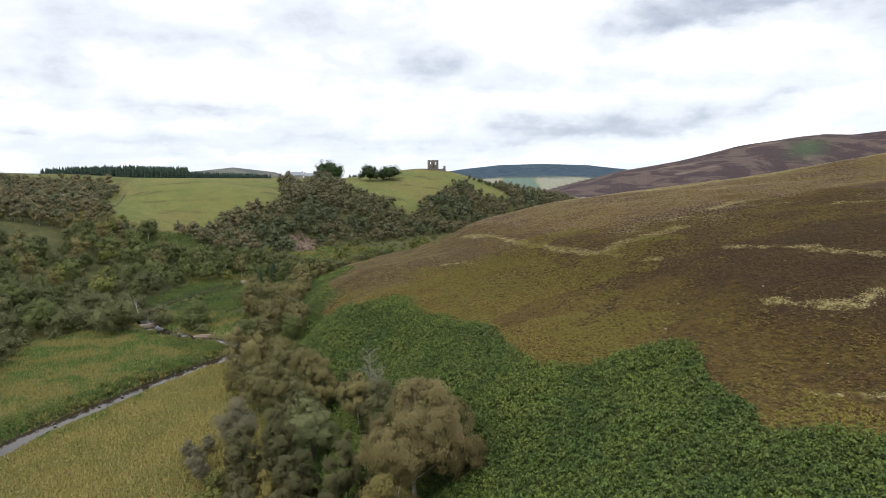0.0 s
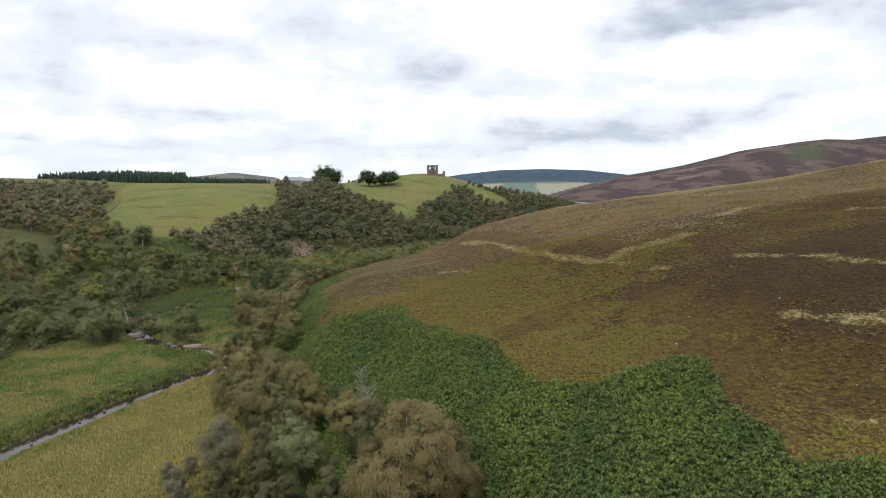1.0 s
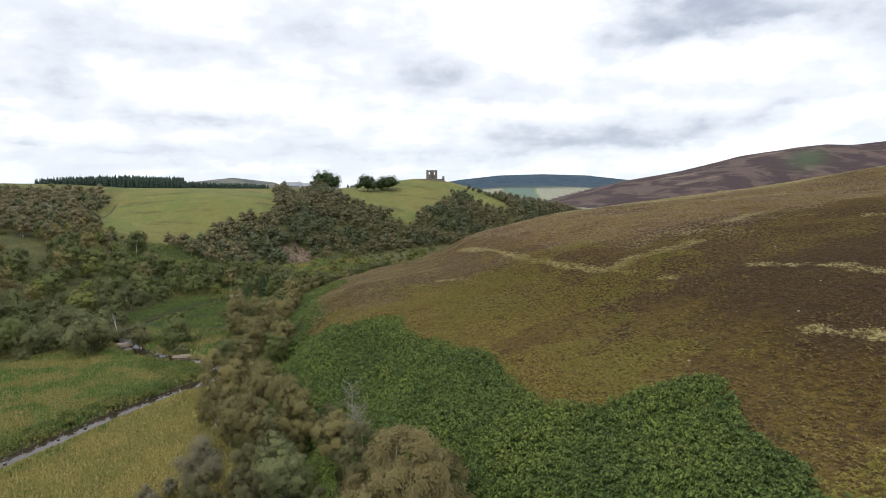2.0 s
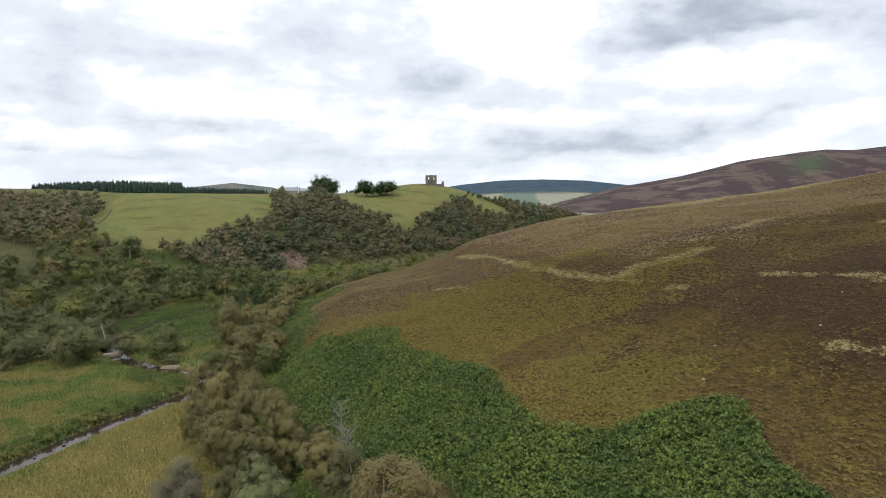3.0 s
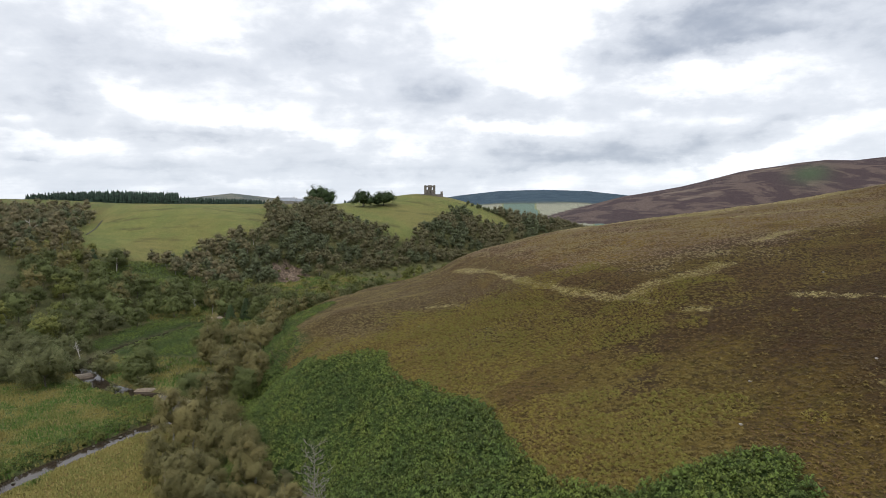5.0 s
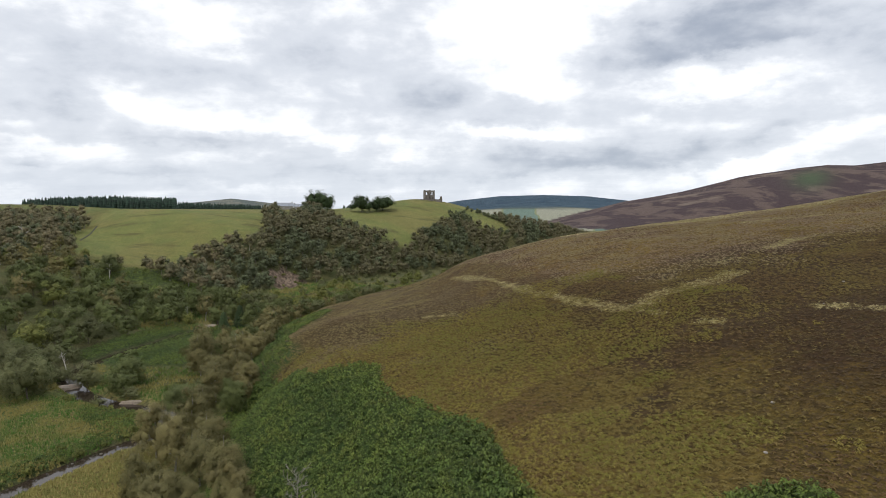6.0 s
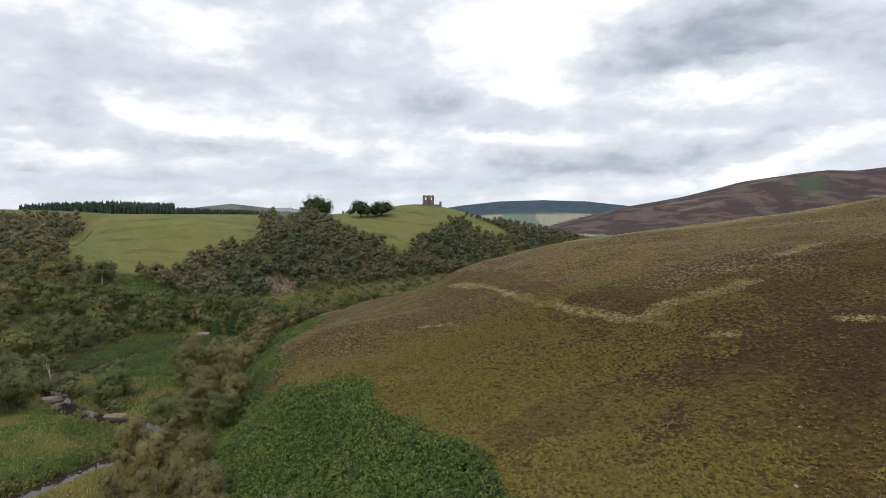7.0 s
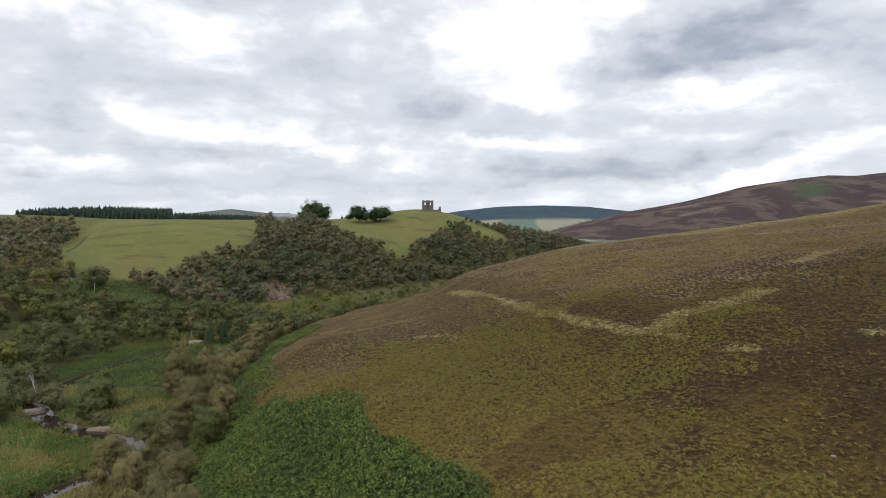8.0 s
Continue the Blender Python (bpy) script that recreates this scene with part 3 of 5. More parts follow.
def leaf_sheet(rng, at, face, hang, length, width):
    """A folded, four-cornered leaf spray at each place, facing one way and hanging another."""
    k = len(at)
    f = face / np.linalg.norm(face, axis=1)[:, None]
    d = hang - f * (hang * f).sum(1)[:, None]
    d /= np.linalg.norm(d, axis=1)[:, None] + 1e-6
    side = np.cross(d, f)
    L = (length * rng.uniform(0.6, 1.35, k))[:, None]
    W = (width * rng.uniform(0.6, 1.35, k))[:, None]
    mid = at + d * L * 0.45
    v = np.stack([at, mid + side * W * 0.5 - f * W * 0.15, at + d * L, mid - side * W * 0.5 - f * W * 0.15], 1)
    return v.reshape(-1, 3), np.arange(4 * k).reshape(-1, 4)


def lobed_crown(name, seed, tall, wide, base, clumps, leaves, leaf, mat, droop=0.35, tufts=9, lobe=0.23, narrow=0.25, lean=0.25, slim=0.75, core=0.5, flat=0.95, tuft=0.36, gather=0.9, fuzz=0.12):
    """A crown in three scales: boughs inside an uneven envelope, tufts over each bough, leaf sprays over each tuft, with dark gaps between."""
    rng = np.random.default_rng(seed)
    mid, half = (tall + base) / 2, (tall - base) / 2
    p0, p1, p2 = rng.uniform(0, 6.28, 3)
    squeeze = np.array([1, 1, flat])
    boughs = []
    for _ in range(clumps):
        best, far = None, -1.0
        for _ in range(7):
            v = rng.normal(size=3)
            v /= np.linalg.norm(v)
            if v[2] < -0.82:
                v[2] = -v[2]
            az = math.atan2(v[1], v[0])
            swell = 1 + lean * (0.6 * math.sin(2 * az + p0) + 0.5 * math.sin(3 * az + p1 + 2 * v[2]) + 0.4 * math.sin(5 * v[2] + p2))
            q = rng.uniform(0.45, 0.86) * swell * gather
            girth = wide / 2 * (1 - narrow * max(v[2], 0))
            p = np.array([v[0] * q * girth, v[1] * q * girth, mid + v[2] * min(q, 0.9) * half * 0.92])
            d = min((np.linalg.norm((p - b) / np.array([wide, wide, 2 * half])) for b in boughs), default=1.0)
            if d > far:
                best, far = p, d
        boughs.append(best)
    C = np.array(boughs)
    R = wide * lobe * rng.uniform(0.7, 1.22, clumps)
    out = (C - np.array([0, 0, mid - 0.35 * half])) / np.array([wide / 2, wide / 2, half])
    out /= np.linalg.norm(out, axis=1)[:, None]
    # tufts on the outer side of each bough
    u = rng.normal(size=(clumps, tufts, 3)) + 0.65 * out[:, None] + np.array([0, 0, 0.2])
    u /= np.linalg.norm(u, axis=2)[..., None]
    T = (C[:, None] + u * (R[:, None] * rng.uniform(0.55, 0.95, (clumps, tufts)))[..., None] * squeeze).reshape(-1, 3)
    r = (R[:, None] * tuft * rng.uniform(0.65, 1.35, (clumps, tufts))).ravel()
    u = u.reshape(-1, 3)
    # sprays on each tuft
    who = rng.choice(len(T), leaves, p=r ** 2 / (r ** 2).sum())
    w = rng.normal(size=(leaves, 3)) + 0.75 * u[who] + np.array([0, 0, 0.15])
    w /= np.linalg.norm(w, axis=1)[:, None]
    at = T[who] + w * (r[who] * rng.uniform(0.45, 1.10, leaves))[:, None] + rng.normal(size=(leaves, 3)) * (fuzz * R.mean())
    whole = (at - np.array([0, 0, mid - 0.4 * half])) / np.array([wide / 2, wide / 2, half])
    face = 0.35 * w + 0.45 * u[who] + 0.75 * whole + rng.normal(size=(leaves, 3)) * 0.22
    hang = rng.normal(size=(leaves, 3)) * 0.6
    hang[:, 2] -= droop
    verts, faces = leaf_sheet(rng, at, face, hang, leaf, leaf * slim)
    # the shaded inside of boughs and crown
    ico = bmesh.new()
    bmesh.ops.create_icosphere(ico, subdivisions=1, radius=1.0)
    iv = np.array([q.co[:] for q in ico.verts])
    fv = np.array([[q.index for q in f.verts] for f in ico.faces])
    ico.free()
    C = np.concatenate([C, np.array([[0, 0, mid - 0.2 * half], [0, 0, mid + 0.25 * half]])])
    R = np.concatenate([R * core, [wide * 0.22, wide * 0.18]])
    k = len(C)
    blob = (iv[None] * rng.uniform(0.55, 1.0, (k, len(iv), 1)) * R[:, None, None] * squeeze + C[:, None]).reshape(-1, 3)
    bf = (fv[None] + (np.arange(k) * len(iv))[:, None, None]).reshape(-1, 3)
    tri = np.concatenate([faces[:, [0, 1, 2]], faces[:, [0, 2, 3]], bf + len(verts)])
    return array_mesh(name, np.concatenate([verts, blob]), tri, mat), C[:-2]


def trunk_mesh(name, seed, tall, girth, ends, mat, stems=1):
    """Trunk and limbs that reach into the crown's clumps."""
    rng = random.Random(seed)
    bm = bmesh.new()
    for s in range(stems):
        off = Vector((rng.uniform(-0.5, 0.5), rng.uniform(-0.5, 0.5), 0)) * (stems > 1) * girth * 4
        top = Vector((rng.uniform(-0.07, 0.07) * tall, rng.uniform(-0.07, 0.07) * tall, tall * 0.86)) + off * 3
        line = [off * (1 - u) + top * u + Vector((math.sin(u * 5 + seed), math.cos(u * 4 + seed), 0)) * 0.02 * tall * u * (1 - u) * 3 for u in (0, 0.03, 0.2, 0.4, 0.6, 0.8, 1.0)]
        line[0].z = -0.6
        add_tube(bm, line, [girth * f for f in (1.5, 1.1, 0.9, 0.72, 0.5, 0.3, 0.1)], 7)
        picks = rng.sample(range(len(ends)), min(len(ends), 9))
        for k in picks:
            e = Vector(ends[k])
            u = min(max(e.z / tall * 0.62, 0.15), 0.8)
            a = off * (1 - u) + top * u
            m1 = a.lerp(e, 0.5) + Vector((0, 0, 0.05 * tall))
            add_tube(bm, [a, m1, e], [girth * 0.42 * (1 - 0.5 * u), girth * 0.26, girth * 0.06], 5)
    me = bpy.data.meshes.new(name)
    bm.to_mesh(me)
    bm.free()
    for f in me.polygons:
        f.use_smooth = True
    me.materials.append(mat)
    return me


KINDS = {}


def kind(key, name, tall, wide, base, clumps, leaves, leaf, mat, bark, label, girth=0.16, variants=2, stems=1, **more):
    KINDS[key] = dict(name=name, tall=tall, wide=wide, base=base, clumps=clumps, leaves=leaves, leaf=leaf, mat=mat, bark=bark, label=label, girth=girth, variants=variants, stems=stems, more=more, made=[])


def plant(key, x, y, size=1.0, turn=None, z=None, group="", label=""):
    """A tree of a kind: built the first times, then copied."""
    k = KINDS[key]
    rng = random.Random(f"{key}{x:.1f}{y:.1f}")
    turn = rng.uniform(0, 360) if turn is None else turn
    z = ground_z(x, y) - 0.1 if z is None else z
    m = pose(x, y, z, rng.uniform(-3, 3), rng.uniform(-3, 3), turn) @ Matrix.Diagonal((size * rng.uniform(0.86, 1.14), size * rng.uniform(0.86, 1.14), size * rng.uniform(0.88, 1.12), 1))
    if len(k["made"]) < k["variants"]:
        seed = 11 + 7 * len(k["made"]) + sum(map(ord, key))
        ob = thing(k["name"], 0, 0, 0, label or k["label"], "tree", group)
        crown, ends = lobed_crown("crown", seed, k["tall"], k["wide"], k["base"], k["clumps"], k["leaves"], k["leaf"], k["mat"], **k["more"])
        part("trunk", trunk_mesh("trunk", seed, k["tall"], k["girth"], ends, k["bark"], k["stems"]), None, ob)
        part("crown", crown, None, ob)
        ob.matrix_basis = m
        k["made"].append(ob)
        return ob
    src = rng.choice(k["made"])
    keep = src.matrix_basis.copy()
    src.matrix_basis = Matrix.Identity(4)
    ob = copy_thing(src, m)
    src.matrix_basis = keep
    if label:
        ob["label"] = label
    return ob


# near trees: fine hanging sprays
WEEP = dict(droop=1.5, slim=0.5, tufts=30, lobe=0.155, tuft=0.27, core=0.55, gather=1.02, fuzz=0.09)
kind("birch", "birch_tree", 13.5, 9.0, 0.6, 24, 40000, 0.21, BIRCH, BARK, "olive-green weeping birch turning brown, at the foot of the slope", 0.20, 2, narrow=0.2, **WEEP)
kind("rusty", "birch_tree", 14.0, 11.0, 0.6, 28, 60000, 0.22, RUSTY, BARK, "broad birch with rust-brown drooping foliage", 0.24, 1, narrow=0.15, **WEEP)
kind("golden", "birch_tree", 12.0, 8.0, 0.8, 22, 34000, 0.21, GOLDEN, BARK, "young birch with golden olive foliage at the thicket's end", 0.18, 1, narrow=0.25, **WEEP)
kind("rowan", "rowan_tree", 13.0, 8.5, 0.8, 24, 22000, 0.20, PALE, DARK_BARK, "pale green rowan with upright airy crown", 0.16, 1, stems=3, droop=0.0, slim=0.6, tufts=24, lobe=0.17, tuft=0.28, core=0.5)
kind("greybirch", "willow_tree", 11.5, 7.5, 0.4, 22, 22000, 0.20, GREY, DARK_BARK, "grey-leaved willow beside the rushy meadow", 0.16, 1, stems=2, droop=0.8, slim=0.45, tufts=24, lobe=0.17, tuft=0.28, core=0.5, fuzz=0.2)
kind("thicket", "birch_tree", 12.0, 6.0, 0.3, 18, 20000, 0.21, SHADY, DARK_BARK, "slim olive birch crowded in the thicket", 0.13, 3, narrow=0.3, **WEEP)
kind("beltbirch", "birch_tree", 12.5, 9.0, 0.2, 18, 9500, 0.33, BIRCH, BARK, "olive-green birch in the belt below the moor", 0.20, 3, narrow=0.25, droop=1.0, slim=0.5, tufts=20, lobe=0.20, tuft=0.30)
kind("beltalder", "alder_tree", 11.0, 8.5, 0.2, 18, 8000, 0.33, GREEN, DARK_BARK, "green alder in the belt below the moor", 0.18, 2, narrow=0.2, droop=0.4, slim=0.6, tufts=20, lobe=0.20, tuft=0.30)
# middle distance
MID = dict(tufts=13, lobe=0.215, tuft=0.30, gather=0.93, fuzz=0.1)
kind("midbirch", "birch_tree", 11.5, 8.0, 0.2, 14, 3600, 0.40, BIRCH, BARK, "olive-brown birch in the belt along the hill foot", 0.18, 3, droop=0.9, slim=0.55, **MID)
kind("alder", "alder_tree", 10.5, 10.0, 0.0, 16, 5200, 0.38, GREEN, DARK_BARK, "dark green bushy alder near the stream", 0.18, 3, **MID)
kind("willow", "willow_tree", 8.5, 10.0, 0.0, 16, 5200, 0.36, WILLOW, DARK_BARK, "grey-green willow bush on the valley floor", 0.15, 3, slim=0.5, **MID)
kind("sallow", "sallow_bush", 4.2, 6.0, 0.0, 10, 1500, 0.32, WILLOW, DARK_BARK, "low grey-green sallow bush in damp ground", 0.08, 3, slim=0.5, **MID)
kind("shrub", "shrub", 2.6, 3.8, 0.0, 8, 600, 0.30, FRESH, DARK_BARK, "low green scrub bush on the bank", 0.05, 3, lobe=0.26)
kind("alder_far", "alder_tree", 12.0, 10.0, 0.0, 14, 2300, 0.50, GREEN, DARK_BARK, "dark green bushy alder in the valley wood", 0.18, 4, **MID)
kind("willow_far", "willow_tree", 8.5, 10.0, 0.0, 14, 2000, 0.48, WILLOW, DARK_BARK, "grey-green willow in the valley wood", 0.15, 3, slim=0.55, **MID)
kind("hazel_far", "hazel_tree", 9.0, 9.0, 0.0, 14, 2000, 0.48, FRESH, DARK_BARK, "bright green leafy hazel in the valley wood", 0.15, 3, **MID)
kind("birch_far", "birch_tree", 12.5, 7.6, 0.2, 14, 2000, 0.48, BIRCH, BARK, "olive-brown birch in the valley wood", 0.18, 3, narrow=0.4, droop=0.8, slim=0.55, **MID)
# far woods
FAR = dict(tufts=10, lobe=0.26, tuft=0.33, gather=0.8, narrow=0.25, fuzz=0.05, core=0.72)
kind("wood", "woodland_tree", 11.5, 8.2, 0.0, 10, 1000, 0.48, WOOD, BARK, "brown-green broadleaf tree in the hillside wood", 0.18, 5, droop=0.6, slim=0.65, **FAR)
kind("oak", "oak_tree", 10.5, 8.6, 0.0, 10, 1000, 0.48, OLIVE, DARK_BARK, "dark green tree in the wooded gorge side", 0.2, 4, **FAR)
kind("sycamore", "sycamore_tree", 16.5, 27.0, 0.0, 28, 11000, 0.6, SYCAMORE, DARK_BARK, "dense dark green sycamore on the pasture", 0.6, 2, lobe=0.19, tufts=14, tuft=0.3, narrow=0.05, lean=0.12, fuzz=0.03, core=0.75, gather=0.95)
kind("ash", "ash_tree", 17.5, 25.0, 0.0, 26, 9000, 0.6, SYCAMORE, DARK_BARK, "tall green ash tree on the pasture", 0.5, 1, lobe=0.175, tufts=13, tuft=0.3, narrow=0.25, lean=0.22, fuzz=0.04, core=0.7)

# ---- trees by the stream and at the foot of the moor ----
plant("rusty", -3.5, 71, 1.2, 20, label="broad rust-brown birch above the bracken slope")
plant("golden", -5.0, 61, 1.25, 140)
plant("golden", -24.5, 80, 0.85, 30, label="slim golden olive birch in the thicket")
plant("rowan", -21.5, 95, 1.08, 30)
plant("birch", -24, 113, 0.98, 60)
plant("birch", -34, 118, 1.08, 200)
plant("birch", -14, 96, 0.78, 300)
plant("greybirch", -37, 103, 1.05, 40)
for x, y, s in ((-13, 76, 1.15), (-25, 86, 1.05), (-20.5, 80, 1.05), (-15, 68, 1.0), (-9, 82, 1.0), (-28, 98, 0.9), (-17, 104, 0.8), (-27, 106, 1.0), (-11, 63, 1.0), (-31, 87, 0.95), (-29, 79, 0.85), (-33.5, 95, 0.8), (-26, 73, 0.9), (-21, 71, 0.95)):
    plant("thicket", x, y, s)
for x, y, s in ((-40, 124, 0.9), (-31, 128, 0.85), (-46, 133, 0.85), (-39, 139, 0.95), (-47, 147, 0.95), (-54, 154, 1.0), (-43, 153, 0.8), (-51, 164, 1.0)):
    plant("beltbirch", x, y, s)
rng = random.Random(5)
for y in np.arange(172, 300, 5.2):
    foot = float(np.interp(y, [p[0] for p in MOOR_FOOT], [p[1] for p in MOOR_FOOT]))
    for off in (2.0, -5.0, -11.5):
        if rng.random() < (0.85 if off > 0 else 0.65 if off > -10 else 0.35) * (1 if y < 240 else 0.6):
            plant(rng.choice(["beltbirch", "beltbirch", "beltalder"]) if y < 236 else rng.choice(["midbirch", "midbirch", "alder_far"]), foot + off + rng.uniform(-2.5, 2.5), y + rng.uniform(-2, 2), rng.uniform(0.72, 1.08) * (0.8 if off > 0 else 1))
for y in np.arange(300, 395, 7):
    foot = float(np.interp(y, [p[0] for p in MOOR_FOOT], [p[1] for p in MOOR_FOOT]))
    for off in (0, -8):
        plant(rng.choice(["midbirch", "willow", "alder"]), foot + off + rng.uniform(-3, 3), y, rng.uniform(0.45, 0.8))
plant("willow", -107, 193, 1.45, 10, label="large round grey-green willow on the meadow")
plant("alder", -87, 206, 1.0, 50)
plant("alder", -84, 198, 0.75, 90)
plant("willow", -100, 208, 0.8, 90)
plant("sallow", -80, 194, 0.8)
plant("sallow", -88, 192, 0.8)
plant("sallow", -111, 214, 1.2)
for x, y, s in ((-45, 101, 0.42), (-42, 97, 0.5), (-43, 105, 0.36), (-39.5, 93, 0.45)):
    plant("greybirch", x, y, s, label="small hazy brown willow sapling in the meadow grass")
for x, y, s in ((-37, 92, 1.0), (-36, 84, 1.1), (-34, 77, 1.1), (-38, 87, 0.8), (-33, 71, 1.0), (-35, 88, 1.2), (-37, 80, 0.9), (-33, 82, 1.2), (-31.5, 75, 1.2), (-29, 68, 1.2), (-39, 84, 0.7)):
    plant("shrub", x, y, s)

# ---- valley woods ----


def scatter(seed, xr, yr, gap, accept, tries=6000):
    """Places in plan, no two nearer than gap, where accept(x, y) allows."""
    r = np.random.default_rng(seed)
    X, Y = r.uniform(*xr, tries), r.uniform(*yr, tries)
    ok = accept(X, Y)
    got = []
    cells = {}
    for x, y in zip(X[ok], Y[ok]):
        c = (int(x // gap), int(y // gap))
        if all((x - u) ** 2 + (y - v) ** 2 > gap * gap for i in (-1, 0, 1) for j in (-1, 0, 1) for u, v in cells.get((c[0] + i, c[1] + j), ())):
            cells.setdefault(c, []).append((x, y))
            got.append((float(x), float(y)))
    return got






def clear(x, y):
    """Open ground: meadows, glade, field, stream."""
    return inside(MEADOW, x, y) | inside(GLADE, x, y) | inside(FIELD, x, y) | inside(RUSHY, x, y) | (inside(FERN_SLOPE, x, y) & (vnoise(x, y, 11, 14) < 0.22)) | (line_distance(STREAM, x, y).min(0) < 4.5)


for x, y in scatter(21, (-190, -104), (130, 240), 5.0, lambda x, y: ~clear(x, y) & (x < -100 - 0.12 * (y - 140)) & (x > -190)):
    plant(rng.choice(["willow", "sallow", "sallow", "sallow", "alder"] if x > -150 else ["willow", "sallow", "willow", "alder", "willow"]), x, y, rng.uniform(0.7, 1.1))
for x, y in scatter(22, (-235, -92), (236, 352), 8.8, lambda x, y: ~clear(x, y) & (foot_distance(LEFT_FOOT, x, y, -1) < 60) & (line_distance(STREAM, x, y).min(0) < 75 + 0 * x) | ((foot_distance(LEFT_FOOT, x, y, -1) > -22) & (foot_distance(LEFT_FOOT, x, y, -1) < 62) & ~clear(x, y) & (np.hypot(x + 234, y - 318) > 32))):
    plant(rng.choice(["alder_far", "alder_far", "willow_far", "alder_far", "birch_far", "hazel_far"]), x, y, rng.choice([0.6, 0.85, 1.0, 1.2]) * rng.uniform(0.9, 1.1))
for x, y in scatter(23, (-215, -120), (345, 402), 7.5, lambda x, y: ~clear(x, y) & (foot_distance(LEFT_FOOT, x, y, -1) > -12) & (vnoise(x, y, 18, 4) > -0.25)):
    plant(rng.choice(["hazel_far", "shrub", "shrub", "hazel_far", "shrub"]), x, y, rng.uniform(0.5, 0.8))
for x, y in scatter(24, (-100, -66), (288, 400), 9, lambda x, y: ~clear(x, y) & (vnoise(x, y, 16, 6) > 0.0)):
    plant(rng.choice(["willow_far", "sallow", "alder_far"]), x, y, rng.uniform(0.5, 0.85))
for x, y in scatter(27, (-140, 30), (338, 520), 8.0, lambda x, y: ~clear(x, y) & (foot_distance(LEFT_FOOT, x, y, -1) < 1) & (foot_distance(MOOR_FOOT, x, y, 1) < 2) & (np.hypot(x + 88, y - 412) > 20)):
    plant(rng.choice(["willow_far", "sallow", "hazel_far", "shrub", "sallow", "hazel_far"]), x, y, rng.uniform(0.4, 0.75))
plant("alder", -184, 373, 1.35, 20, label="lone bushy tree at the foot of the pasture")
plant("birch_far", -202, 374, 0.8)
for x, y, k in ((-109, 322, 0.7), (-101, 328, 0.75), (-115, 331, 0.6), (-95, 336, 0.65), (-105, 337, 0.7)):
    plant("willow_far", x, y, k, label="rounded grey-green willow at the foot of the wood")
# birch wood on the slope beside the pasture
for x, y in scatter(25, (-480, -222), (300, 600), 7.6, lambda x, y: ~clear(x, y) & (x < -232 - 0.36 * (y - 440)) & (x > -0.8 * y - 40) & (vnoise(x, y, 40, 8) > -0.3) & (height(x, y) < 46 + 6 * vnoise(x, y, 22, 15)) & (np.hypot(x + 234, y - 318) > 32) & (np.hypot(x + 225, y - 374) > 13)):
    plant(rng.choice(["wood", "wood", "wood", "wood", "oak"]), x, y, rng.uniform(0.8, 1.15))
for x, y in scatter(28, (-310, -190), (318, 408), 7.0, lambda x, y: ~clear(x, y) & (np.hypot(x + 234, y - 318) > 32) & (np.hypot(x + 184, y - 373) > 13) & (foot_distance(LEFT_FOOT, x, y, -1) > 50) & (height(x, y) < 34)):
    plant(rng.choice(["birch_far", "wood", "hazel_far", "birch_far", "shrub"]), x, y, rng.uniform(0.55, 0.85))


def gorge(x, y):
    d = foot_distance(LEFT_FOOT, x, y, -1)
    limit = np.interp(y, [380, 420, 470, 520, 560, 600, 640, 680, 720, 800], [40, 70, 95, 115, 130, 125, 110, 80, 60, 45])
    bare = (((x + 100) / 10) ** 2 + ((y - 430) / 20) ** 2 < 1) | (((x - 36) / 16) ** 2 + ((y - 578) / 7) ** 2 < 1)
    farm_gap = (np.abs(x + 0.262 * (y - 47) - 5) < 0.020 * y) & (height(x, y) > 45.5)
    return (d > 1) & (d < limit) & ~farm_gap & ~inside(FIELD, x, y) & ~bare & (y + 0.5 * (x + 130) > 372)


def joined_wood(name, seed, keys, places, label):
    """The far part of a wood: the same trees, joined into one mesh."""
    r = np.random.default_rng(seed)
    V, F, off = [], [], 0
    for x, y in places:
        src = KINDS[keys[0]]["made"]
        me = [c for c in src[int(r.integers(len(src)))].children if c.name.startswith("crown")][0].data
        v = np.empty(len(me.vertices) * 3, np.float32)
        me.vertices.foreach_get("co", v)
        f = np.empty(len(me.polygons) * 3, np.int32)
        me.polygons.foreach_get("vertices", f)
        v = v.reshape(-1, 3) * r.uniform(0.75, 1.12)
        a = r.uniform(0, 6.28)
        v = np.stack([v[:, 0] * math.cos(a) - v[:, 1] * math.sin(a) + x, v[:, 0] * math.sin(a) + v[:, 1] * math.cos(a) + y, v[:, 2] + ground_z(x, y) - 0.4], 1)
        V.append(v)
        F.append(f.reshape(-1, 3) + off)
        off += len(v)
    me = array_mesh(name, np.concatenate(V), np.concatenate(F), KINDS[keys[0]]["mat"])
    return tagged(new(name, me), label, "trees", kind="stuff")


